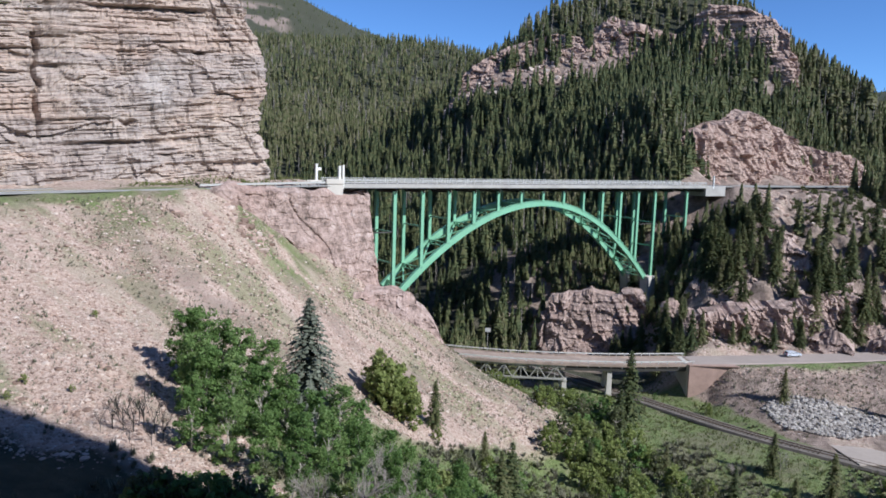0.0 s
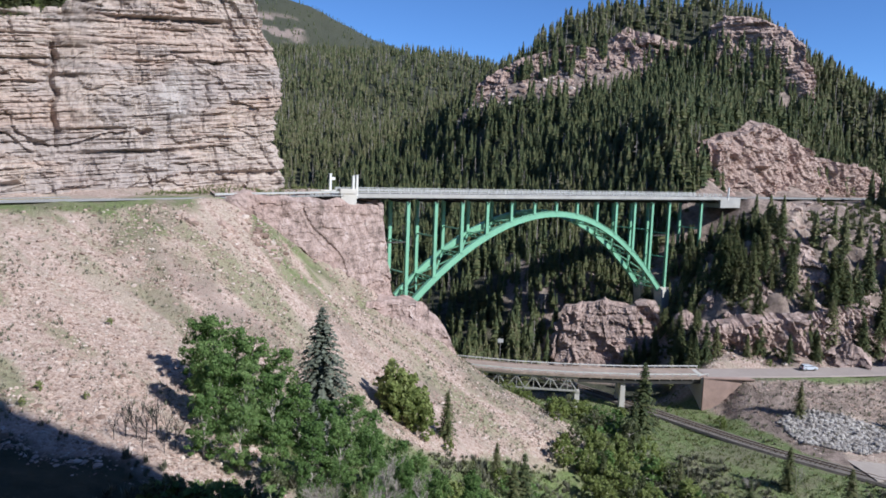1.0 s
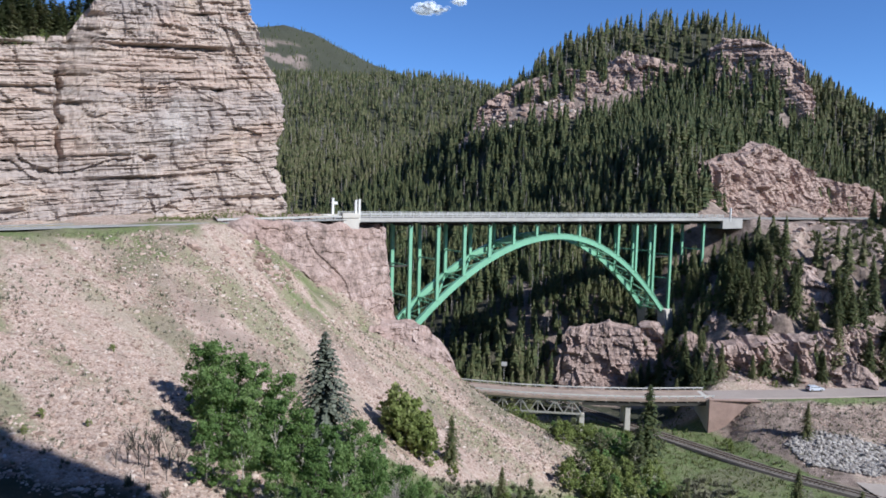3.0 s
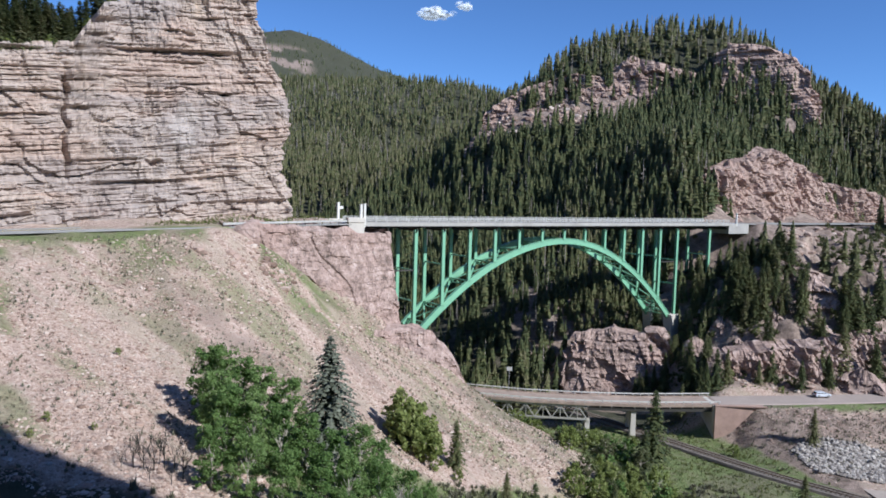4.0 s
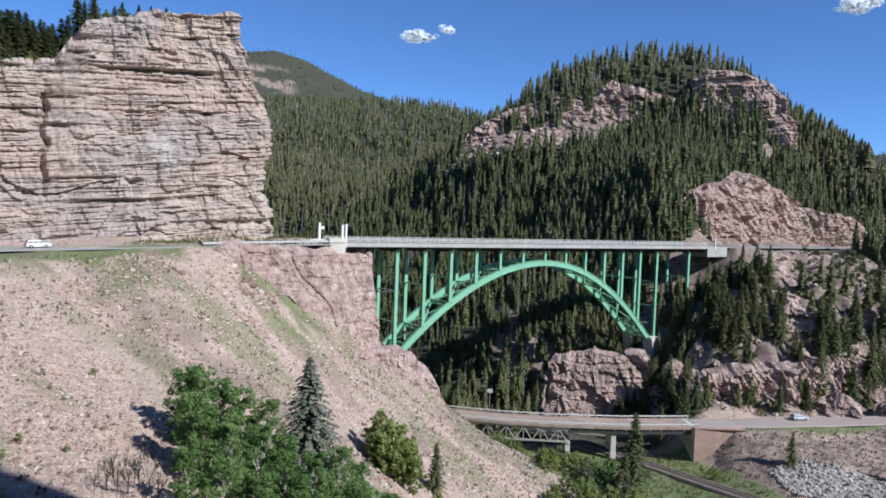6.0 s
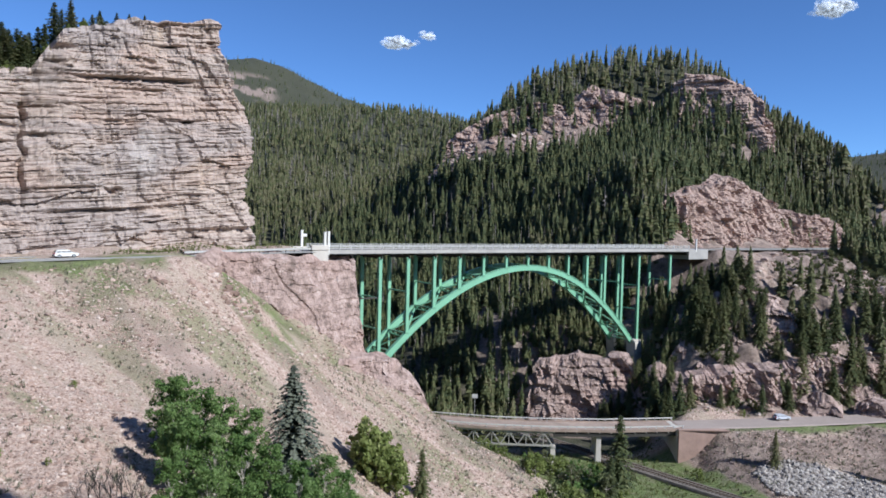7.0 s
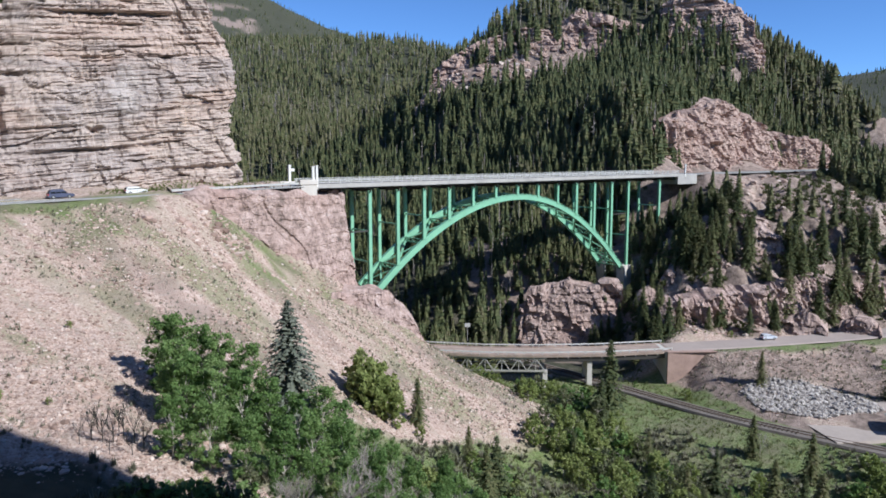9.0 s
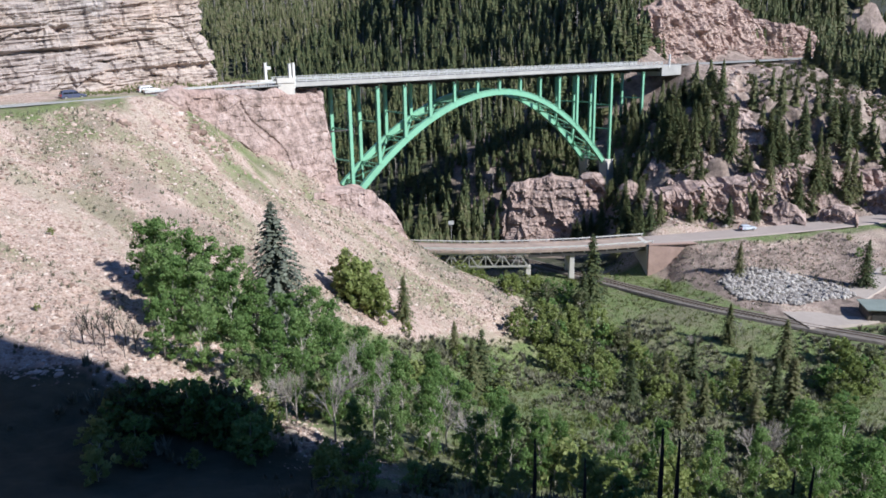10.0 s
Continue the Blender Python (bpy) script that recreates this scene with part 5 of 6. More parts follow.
    for b, d, h in ((-17.9, 104, 10), (-16.8, 103, 11), (-15.4, 102, 10.5), (-14, 100, 10.5), (-12.2, 99, 10), (-17.3, 95, 10), (-16.6, 93, 10), (-14.6, 92, 10), (-12.6, 92, 9.5), (-10.6, 93, 9),
                    (-8.5, 92, 8.5), (-6.6, 96, 9), (-5.2, 98, 8), (-17.6, 85, 7.5), (-15, 84, 8), (-12.4, 82, 7.5), (-9.6, 82, 8), (-7.4, 84, 8), (-5.0, 86, 8), (-3.0, 88, 7.5), (-1.2, 90, 6.5),
                    (-10.2, 72, 6), (-7.5, 72, 7), (-5.0, 70, 7.5), (-2.4, 72, 8), (0.4, 72, 8), (-3.6, 62, 6), (-0.6, 62, 7), (2.6, 64, 8), (5.6, 66, 8), (8.2, 64, 7.5), (3.0, 76, 8),
                    (6.5, 56, 6.5), (9.4, 56, 7.5), (11.8, 58, 7), (13.6, 62, 6), (4.2, 84, 6), (18.2, 62, 6.5), (21.5, 66, 7), (25.5, 62, 7), (28.8, 70, 8), (33, 72, 9), (36, 80, 9), (31.6, 96, 10), (34.2, 104, 11), (33, 88, 9), (37.5, 98, 11)):
        aspen(*at_bearing(b, d), h)
    # unseen conifers added on the steep slope, roughening the shadow it casts on the bank
    x, y = rng.uniform(54, 84, 700), rng.uniform(0, 26, 700)
    z = land(x, y)
    ok = (z > 92) & (z < 146)
    scatter("slope_wood", np.stack([x, y, z], -1)[ok][:60], rng.uniform(3, 8, 60), full, M_NEEDLE, "unseen dark green conifers added on the steep slope to roughen the shadow on the bank", "forest", rng)
    # shrubs
    shrubs = [make_leafy(rng, 3.4, 1.7, 0.19, 720, m, lab, "shrub", "shrub", 0.05) for m, lab in ((M_SHRUB, "rounded green shrub on the slope"), (M_OLIVE, "olive grey-green willow shrub"), (M_SHRUB, "low leafy green shrub"), (M_LEAF, "fresh green leafy shrub"))]
    for c in shrubs:
        c["group"] = "shrubs of the valley"
    got = set()

    def shrub(x, y, h, k=None):
        if not clear(x, y):
            return
        k = rng.randint(len(shrubs)) if k is None else k
        put(shrubs[k], x, y, h / 3.4, rng.uniform(0, 360), first=k not in got)
        got.add(k)

    for b, d, h in ((-3.3, 124, 8.2), (-2.5, 122, 7.6), (-1.5, 121, 6.2), (-3.0, 122.5, 7.6), (-2.0, 123, 7.8), (-2.7, 120.5, 6.0), (-1.9, 121.5, 6.2), (-1.0, 120.5, 4.8), (-3.6, 122, 5.5), (-24, 118, 1.1), (-28.5, 100, 1.2), (-25.5, 98, 0.9), (-29.5, 97, 1.0)):
        shrub(*at_bearing(b, d), h, 0)
    # dense brush along the rim of the shaded bank
    for i in range(16):
        shrub(*at_bearing(-20.6 + 0.62 * i, 71.5 - 0.45 * i + rng.uniform(-1.5, 1.5)), rng.uniform(3.4, 5.2), (1, 3)[i % 2])
    for b0, b1, d0, d1, count, h0, h1 in ((8.5, 15.5, 140, 176, 32, 2.2, 5.5), (14, 22, 124, 146, 30, 2.4, 5), (11, 18, 134, 160, 30, 2.5, 5.5), (19, 30, 112, 146, 22, 1.8, 4.2), (32, 36, 140, 160, 16, 3, 6), (20, 34, 96, 132, 26, 2, 5), (0.5, 9, 92, 124, 24, 1.5, 4), (8, 20, 84, 120, 14, 1.0, 2.4), (-24, -6, 60, 73, 14, 1.6, 4),
                                          (10, 34, 48, 84, 34, 2, 4.5), (14, 22, 176, 196, 10, 1.5, 3), (4, 9, 170, 186, 12, 1.5, 3), (-7, 4, 46, 60, 14, 1.5, 3.5), (-22, -8, 68, 80, 12, 1.2, 3.2), (17, 36, 208, 240, 14, 1.2, 3.2)):
        for _ in range(count):
            shrub(*at_bearing(rng.uniform(b0, b1), rng.uniform(d0, d1)), rng.uniform(h0, h1))
    # leafless trees and charred poles
    bare = [make_bare(rng, 7, "leafless grey aspen among green trees", M_SNAG) for _ in range(3)]
    first = set()
    for b, d, h in ((-8.2, 70, 7.0), (-9.0, 70, 6.0), (-5.2, 66, 8.5), (-2.0, 66, 8), (6.6, 60, 8), (-4.2, 76, 8.5), (-3.6, 74, 7.5), (-0.6, 78, 7.5), (4.0, 68, 7), (3.2, 70, 6.5), (29.0, 76, 10), (23.6, 150, 6), (28.8, 84, 9), (8.4, 150, 4), (26.4, 158, 6)):
        k = rng.randint(3)
        put(bare[k], *at_bearing(b, d), h / 7, rng.uniform(0, 360), first=k not in first)
        first.add(k)
    # leafless dark brush at the foot of the scree
    brush = make_bare(rng, 4, "leafless dark brown brush on the scree", M_CHAR, "bare_brush", 4, 0.22)
    for i, (b, d, h) in enumerate(((-20.2, 88, 4.6), (-20.9, 89, 5.2), (-21.6, 88, 4.8), (-22.3, 89, 5.0), (-23.0, 90, 4.4), (-19.6, 87, 4.4), (-21.2, 92, 4.2), (-23.8, 89, 3.6), (-22.6, 93, 3.6), (-20.4, 85, 3.4), (-21.9, 85, 3.2))):
        put(brush, *at_bearing(b, d), h / 4, i * 53.0, first=i == 0)
    pole = empty("charred_pole", None, "thin charred bare tree trunk", "dead tree", "charred trunks")
    bm = bmesh.new()
    tube(bm, (0, 0, -0.4), (0.05, 0, 2.6), 0.15, 0.12, 7)
    tube(bm, (0.05, 0, 2.6), (0.02, 0.05, 5), 0.12, 0.06, 6)
    tube(bm, (0.05, 0, 3.0), (0.5, 0.2, 3.6), 0.03, 0.012, 4)
    tube(bm, (0.04, 0, 3.8), (-0.35, 0.1, 4.3), 0.025, 0.01, 4)
    part("trunk", bm, M_CHAR, pole)
    for i, (b, d, h) in enumerate(((11.4, 45, 5.4), (15.6, 45, 4.2), (21.7, 48, 6.8), (23.0, 47, 6.4), (31.4, 49, 4.6), (32.6, 48, 4.8), (12.8, 47, 2.6), (-7.4, 52, 1.6), (-22.6, 62, 1.2))):
        put(pole, *at_bearing(b, d), h / 5, i * 40.0, first=i == 0)


plant_all()
# ---- stones, tufts and small plants ----
def stone_shape(rng, flat=0.7):
    """A rough angular stone about one unit across."""
    bm = bmesh.new()
    bmesh.ops.create_icosphere(bm, subdivisions=1, radius=0.5)
    for v in bm.verts:
        v.co *= rng.uniform(0.72, 1.25)
        v.co.z *= flat
    bm.verts.ensure_lookup_table()
    vs = np.array([v.co[:] for v in bm.verts], np.float32)
    fs = np.array([[v.index for v in f.verts] for f in bm.faces], np.int32)
    bm.free()
    return vs, fs, 0


def chip_shape(rng):
    """A small sharp stone of eight faces."""
    vs = np.array([(0.5, 0, 0), (0, 0.45, 0.05), (-0.5, 0.05, 0), (0, -0.45, 0.05), (0.05, 0, 0.4), (0, 0.05, -0.4)], np.float32) * rng.uniform(0.7, 1.3, (6, 1)).astype(np.float32)
    fs = np.array([(0, 1, 4), (1, 2, 4), (2, 3, 4), (3, 0, 4), (1, 0, 5), (2, 1, 5), (3, 2, 5), (0, 3, 5)], np.int32)
    return vs, fs, 0


def tuft_shape(rng, blades=7, splay=0.5):
    vs, fs = [], []
    for i in range(blades):
        a, r = rng.uniform(0, 6.28), rng.uniform(0.3, 1.0) * splay
        bx, by_ = rng.uniform(-0.25, 0.25, 2)
        h = rng.uniform(0.5, 1.0)
        c, s = math.cos(a), math.sin(a)
        b = len(vs)
        w = 0.11
        vs += [(bx - s * w, by_ + c * w, 0.25), (bx + s * w, by_ - c * w, 0.25), (bx + c * r, by_ + s * r, 0.3 + h)]
        fs.append((b, b + 1, b + 2))
    return np.array(vs, np.float32), np.array(fs, np.int32), 0


def stone_material(name, stops):
    m, n, l, b = material(name, 0.9)
    g, o = n.new("ShaderNodeNewGeometry"), n.new("ShaderNodeObjectInfo")
    add = n.new("ShaderNodeMath")
    add.operation = "ADD"
    l.new(g.outputs["Random Per Island"], add.inputs[0])
    l.new(o.outputs["Random"], add.inputs[1])
    fr = n.new("ShaderNodeMath")
    fr.operation = "FRACT"
    l.new(add.outputs[0], fr.inputs[0])
    c = ramp(n, l, fr.outputs[0], stops)
    f = noise_of(n, l, coords(n, l), 6.0, 6, 0.7)
    c = mix(n, l, 0.5, c, ramp(n, l, f, [(0.3, (0.55, 0.53, 0.5)), (0.7, (1, 1, 1))]), "MULTIPLY")
    l.new(c, b.inputs["Base Color"])
    bumped(n, l, b, f, 0.5, 0.05)
    return m


M_STONE = stone_material("scree_stone", [(0.08, (0.21, 0.14, 0.11)), (0.35, (0.40, 0.285, 0.235)), (0.75, (0.50, 0.375, 0.315)), (0.97, (0.62, 0.52, 0.46))])
M_RIPRAP = stone_material("riprap_stone", [(0.1, (0.21, 0.185, 0.17)), (0.5, (0.35, 0.315, 0.295)), (0.9, (0.52, 0.48, 0.45))])
M_TUFT = foliage("meadow_grass", [(0.1, (0.10, 0.13, 0.04)), (0.5, (0.165, 0.205, 0.068)), (0.9, (0.275, 0.27, 0.13))], 0.4)
M_BRUSH = foliage("bluff_brush", [(0.1, (0.07, 0.085, 0.04)), (0.5, (0.12, 0.14, 0.06)), (0.9, (0.18, 0.185, 0.09))], 0.3)
M_DIRT = painted("pale_dirt", (0.385, 0.325, 0.285), 0.95, 0.0, 0.18, 8, 0.3)
M_BALLAST = painted("dark_ballast", (0.165, 0.14, 0.12), 0.95, 0.0, 0.35, 1.2, 0.6)
M_RUST = painted("rusty_rail", (0.16, 0.10, 0.07), 0.6, 0.5, 0.3)
M_REDWALL = painted("red_masonry", (0.36, 0.245, 0.205), 0.9, 0.0, 0.3, 2.0, 0.4)
M_SHEDROOF = painted("shed_roof", (0.24, 0.27, 0.24), 0.6, 0.2, 0.2, 2)
DETAIL_RNG = np.random.RandomState(31)


def sprinkle(name, count, region, sizes, shapes, mat, label, category, keep=None, sink=0.2, fat=1.0):
    rng = DETAIL_RNG
    x = rng.uniform(region[0], region[1], count)
    y = rng.uniform(region[2], region[3], count)
    z = land(x, y)
    ok = np.ones(count, bool) if keep is None else keep(x, y, z)
    x, y, z = x[ok], y[ok], z[ok]
    h = sizes[0] * (sizes[1] / sizes[0]) ** (rng.uniform(0, 1, len(x)) ** 2.2)
    return scatter(name, np.stack([x, y, z + 0.3 - sink * h * 0.3], -1), h, shapes, mat, label, category, rng, fat)


def scatter_details():
    rng = DETAIL_RNG
    chips = [chip_shape(rng) for _ in range(8)]
    stones = [stone_shape(rng) for _ in range(6)]
    tufts = [tuft_shape(rng) for _ in range(6)]

    def on_scree(x, y, z):
        s, n = (x + 8.7) * EX + (y - 181) * EY, -(x + 8.7) * EY + (y - 181) * EX
        return (inside(x, y, SCREE_AREA) > 0.5) & (n < -4) & in_view(x, y)

    sprinkle("scree_chips", 100000, (-110, 32, 52, 172), (0.22, 0.85), chips, M_STONE, "loose pink and grey stones lying on the scree", "stones", lambda x, y, z: on_scree(x, y, z) & (fractal(x / 9, y / 9, 0, 3, 71) > -0.35))
    sprinkle("scree_stones", 6500, (-110, 32, 60, 172), (0.3, 1.2), stones, M_STONE, "larger angular stones on the scree", "stones", lambda x, y, z: on_scree(x, y, z) & (fractal(x / 12, y / 12, 0, 3, 72) > 0.15))
    sprinkle("ledge_boulders", 520, (-52, -32, 141, 156), (0.6, 2.6), stones, M_STONE, "pale broken boulders below the road edge", "stones", lambda x, y, z: on_scree(x, y, z) & (fractal(x / 6, y / 6, 0, 3, 73) > 0.0))
    sprinkle("scree_tufts", 15000, (-110, 32, 60, 172), (0.25, 0.75), tufts, M_SAGE, "dry grass and sage tufts on the scree", "tufts", lambda x, y, z: on_scree(x, y, z) & (fractal((0.454 * x + 0.89 * y) / 6, (0.89 * x - 0.454 * y) / 30, 0, 3, 33) > 0.0), fat=0.9)

    def on_meadow(x, y, z):
        ok = (inside(x, y, SCREE_AREA) < 0) & (inside(x, y, SHADY_BANK) < -1) & (inside(x, y, FILL_AREA) < 0) & in_view(x, y) & (y < 205)
        return ok & (line_distance(x, y, RAILWAY) > 3) & (line_distance(x, y, LOWER_ROAD) > 6) & (line_distance(x, y, LOT_LINE) > 10)

    sprinkle("meadow_tufts", 48000, (-60, 130, 38, 200), (0.3, 0.95), tufts, M_TUFT, "tufts of green and dry meadow grass", "grass", on_meadow, fat=0.9)
    sprinkle("meadow_sage", 13000, (-20, 130, 60, 190), (0.5, 1.5), [tuft_shape(rng, 22, 0.7) for _ in range(4)], M_SAGE, "grey-green sagebrush over the meadow", "sagebrush", lambda x, y, z: on_meadow(x, y, z) & (fractal(x / 18, y / 18, 0, 3, 74) > -0.1))
    sprinkle("verge_grass", 14000, (-140, -30, 80, 165), (0.2, 0.45), tufts, M_TUFT, "green grass along the road verge", "grass", lambda x, y, z: (-(x + 8.7) * EY + (y - 181) * EX < -4.5) & (line_distance(x, y, GRASS_STRIPS[1][0]) + 2 * fractal(x / 9, y / 9, 0, 3, 21) < 2.8) | (line_distance(x, y, GRASS_STRIPS[0][0]) + 1.5 * fractal(x / 9, y / 9, 0, 3, 21) < 1.8), fat=0.9)
    sprinkle("bluff_brush", 7500, (28, 200, 204, 290), (0.7, 2.2), [tuft_shape(rng, 26, 0.7) for _ in range(5)], M_BRUSH, "low green and olive brush over the rocky bluff", "brush", lambda x, y, z: (fractal(x / 10, y / 10, 0, 3, 78) > 0.05) & ((-(x + 8.7) * EY + (y - 181) * EX < -5) | ((x > 60) & (x < 92) & (-(x + 8.7) * EY + (y - 181) * EX < 14))) & (line_distance(x, y, LOWER_ROAD) > 6))
    sprinkle("bluff_stones", 6500, (66, 200, 200, 300), (0.5, 3.0), stones, M_STONE, "broken rock on the bluff", "stones", lambda x, y, z: (fractal(x / 12, y / 12, 0, 3, 76) > 0.0) & (-(x + 8.7) * EY + (y - 181) * EX < -5) & (line_distance(x, y, LOWER_ROAD) > 6))
    sprinkle("crest_stones", 2400, (5, 190, 380, 435), (1.0, 4.5), stones, M_STONE, "broken rock along the rocky crest", "stones", lambda x, y, z: (line_distance(x, y, ROCKY_CREST) < 12) | (line_distance(x, y, ROCKY_TOP) < 12))
    sprinkle("fill_stones", 5200, (64, 125, 148, 192), (0.25, 0.9), stones, M_STONE, "brown and pink stones on the road embankment", "stones", lambda x, y, z: (inside(x, y, FILL_AREA) > 1) & (line_distance(x, y, LOWER_ROAD) > 6) & (line_distance(x, y, LOT_LINE) > 8.5) & (fractal(x / 6, y / 6, 0, 3, 79) > -0.2))
    sprinkle("fill_tufts", 2600, (64, 125, 148, 192), (0.35, 0.95), tufts, M_SAGE, "dry weeds on the road embankment", "tufts", lambda x, y, z: (inside(x, y, FILL_AREA) > 1) & (line_distance(x, y, LOWER_ROAD) > 6) & (line_distance(x, y, LOT_LINE) > 8.5))
    sprinkle("bank_brush", 2600, (-60, 40, 20, 86), (0.5, 1.5), [tuft_shape(rng, 20, 0.5) for _ in range(5)], M_SAGE, "dry brush along the rim of the shaded bank", "brush", lambda x, y, z: (inside(x, y, SHADY_BANK) < 12) & (inside(x, y, SHADY_BANK) > -2) & (fractal(x / 7, y / 7, 0, 3, 80) > -0.3))
    sprinkle("bank_stones", 5200, (-60, 40, 24, 86), (0.14, 0.42), stones, M_STONE, "stones along the edge of the shady bank", "stones", lambda x, y, z: np.abs(inside(x, y, SHADY_BANK)) < 4)


LOT_LINE = [(92, 152), (112, 155), (140, 163)]
scatter_details()


# ---- riprap: loose blocks on the road fill ----
def build_riprap():
    rng = DETAIL_RNG
    area = [(78.5, 172), (80, 161), (92, 156.5), (106, 157.5), (108, 163), (98, 172), (88, 176)]
    heap = empty("riprap", pose(0, 0, 0), "heap of pale grey riprap blocks on the road embankment", "riprap")
    meshes = []
    for _ in range(7):
        vs, fs, _z = stone_shape(rng, 0.8)
        me = bpy.data.meshes.new("block")
        me.from_pydata(vs.tolist(), [], fs.tolist())
        me.materials.append(M_RIPRAP)
        meshes.append(me)
    x, y = rng.uniform(77, 109, 5600), rng.uniform(155, 177, 5600)
    ok = inside(x, y, area) + fractal(x / 5, y / 5, 0, 2, 5) > 0
    x, y = x[ok], y[ok]
    z = land(x, y)
    for i in range(300):
        ob = new("block", meshes[i % 7])
        ob.parent = heap
        k = rng.uniform(0.6, 1.5)
        ob.matrix_basis = Matrix.LocRotScale((x[i], y[i], z[i] + 0.25 * k), Euler(rng.uniform(0, 6.28, 3)), (k, k * rng.uniform(0.7, 1), k * rng.uniform(0.7, 1)))
    rest = scatter("block_rest", np.stack([x[300:], y[300:], z[300:] + 0.4], -1), rng.uniform(0.45, 1.15, len(x[300:])), [stone_shape(rng, 0.8) for _ in range(6)], M_RIPRAP, "", "", rng)
    rest.parent = heap


build_riprap()


# ---- railway, lot and walls of the valley floor ----
def build_valley_floor():
    _, track = ribbon(RAILWAY, 4.4, 0.06, "railway_bed", M_BALLAST, "dark stone railway bed crossing the valley floor", "railway", thick=0.5)
    line = empty("railway_track", pose(0, 0, 0), "rusty railway track on dark ballast", "railway track")
    for off in (-0.75, 0.75):
        bm = bmesh.new()
        rows = []
        for i, p in enumerate(track):
            d = (track[min(i + 1, len(track) - 1)] - track[max(i - 1, 0)]).to_2d().normalized()
            n = Vector((-d.y, d.x, 0))
            c = p + n * off + Vector((0, 0, 0.2))
            rows.append([bm.verts.new(c + n * a + Vector((0, 0, b))) for a, b in ((-0.05, 0), (0.05, 0), (0.05, 0.16), (-0.05, 0.16))])
        for a, b in zip(rows, rows[1:]):
            for j in range(4):
                bm.faces.new((a[j], b[j], b[(j + 1) % 4], a[(j + 1) % 4]))
        part("rail", bm, M_RUST, line)
    me = None
    for i in range(len(track) - 1):
        a, b = track[i], track[i + 1]
        k = max(1, int((b - a).length / 0.9))
        for j in range(k):
            p = a.lerp(b, j / k)
            if not (150 < p.y < 210):
                continue
            if me is None:
                bm = bmesh.new()
                box(bm, (-0.12, -1.25, 0), (0.12, 1.25, 0.16))
                me = bpy.data.meshes.new("sleeper")
                bm.to_mesh(me)
                bm.free()
                me.materials.append(M_BARK)
            ob = new("sleeper", me)
            ob.parent = line
            d = b - a
            ob.matrix_basis = pose(p.x, p.y, p.z + 0.05, 0, 0, math.degrees(math.atan2(d.y, d.x)))
    ribbon([(87, 151.5, 8.4), (99, 152, 8.5), (112, 155, 8.6), (140, 163, 9.2)], 15, 0.08, "dirt_lot", M_DIRT, "pale bare dirt lot beside the railway", "dirt lot", thick=0.8)
    ribbon([(97, 153.5, 8.6), (104, 158, 9.2), (120, 168.5, 10.4), (136, 184, 13.6), (150, 200, 17.6)], 5.5, 0.12, "dirt_track", M_DIRT, "pale dirt track climbing to the lower road", "dirt track", thick=0.9)
    # red retaining wall at the end of the lower bridge
    wall = empty("retaining_wall", pose(0, 0, 0), "reddish stone retaining wall at the end of the low bridge", "wall")
    bm = bmesh.new()
    out = [(66.4, 5.0), (68.6, 5.0), (79.0, 15.4), (79.0, 16.6), (66.4, 16.6)]
    front = [bm.verts.new((x, 184.8 + 0.06 * (x - 67), z)) for x, z in out]
    back = [bm.verts.new((x, 187.6 + 0.06 * (x - 67), z)) for x, z in out]
    bm.faces.new(front), bm.faces.new(back[::-1])
    for i in range(5):
        j = (i + 1) % 5
        bm.faces.new((front[i], back[i], back[j], front[j]))
    bmesh.ops.recalc_face_normals(bm, faces=bm.faces[:])
    part("wing", bm, M_REDWALL, wall)
    bm = bmesh.new()
    box(bm, (66.2, 185.4, 4.5), (67.4, 195.5, 16.5))
    bevel_all(bm, 0.05)
    part("end_wall", bm, M_CONC, wall, "pale concrete end wall")
    bm = bmesh.new()
    box(bm, (66.3, 184.7, 16.6), (79.2, 185.4, 16.85))
    part("coping", bm, M_REDWALL, wall)
    # low dark shed beside the lot
    shed = empty("shed", pose(108.5, 147.5, 8.3, 0, 0, -12), "low dark wooden shed with a grey-green metal roof", "shed")
    for nm, lo, hi in (("wall", (-6.5, -2.6, -0.5), (6.5, -2.4, 2.7)), ("wall", (-6.5, 2.4, -0.5), (6.5, 2.6, 3.0)), ("wall", (-6.5, -2.4, -0.5), (-6.3, 2.4, 2.8)), ("wall", (6.3, -2.4, -0.5), (6.5, 2.4, 2.8))):
        bm = bmesh.new()
        box(bm, lo, hi)
        part(nm, bm, M_BARK, shed)
    bm = bmesh.new()
    for v in box(bm, (-7.0, -3.2, 2.72), (7.0, 3.2, 2.9)):
        v.co.z += 0.06 * (v.co.y + 3.2)
    part("roof", bm, M_SHEDROOF, shed, "grey-green metal roof")
    for x in (-4.2, 0.0, 4.2):
        bm = bmesh.new()
        box(bm, (x - 1.5, -2.68, 0.0), (x + 1.5, -2.6, 2.3))
        part("door", bm, M_DARKSTEEL, shed, "dark closed door")
    # a sign on a post beyond the low bridge
    sign = empty("road_sign", pose(16.5, 201.5, 16.0), "small pale road sign on a metal post", "sign")
    bm = bmesh.new()
    tube(bm, (0, 0, 0), (0, 0, 4.6), 0.07, 0.07, 8)
    part("post", bm, M_GREYSTEEL, sign)
    bm = bmesh.new()
    box(bm, (-0.75, -0.1, 4.0), (0.75, -0.06, 5.1))
    part("board", bm, M_RAIL, sign)


build_valley_floor()


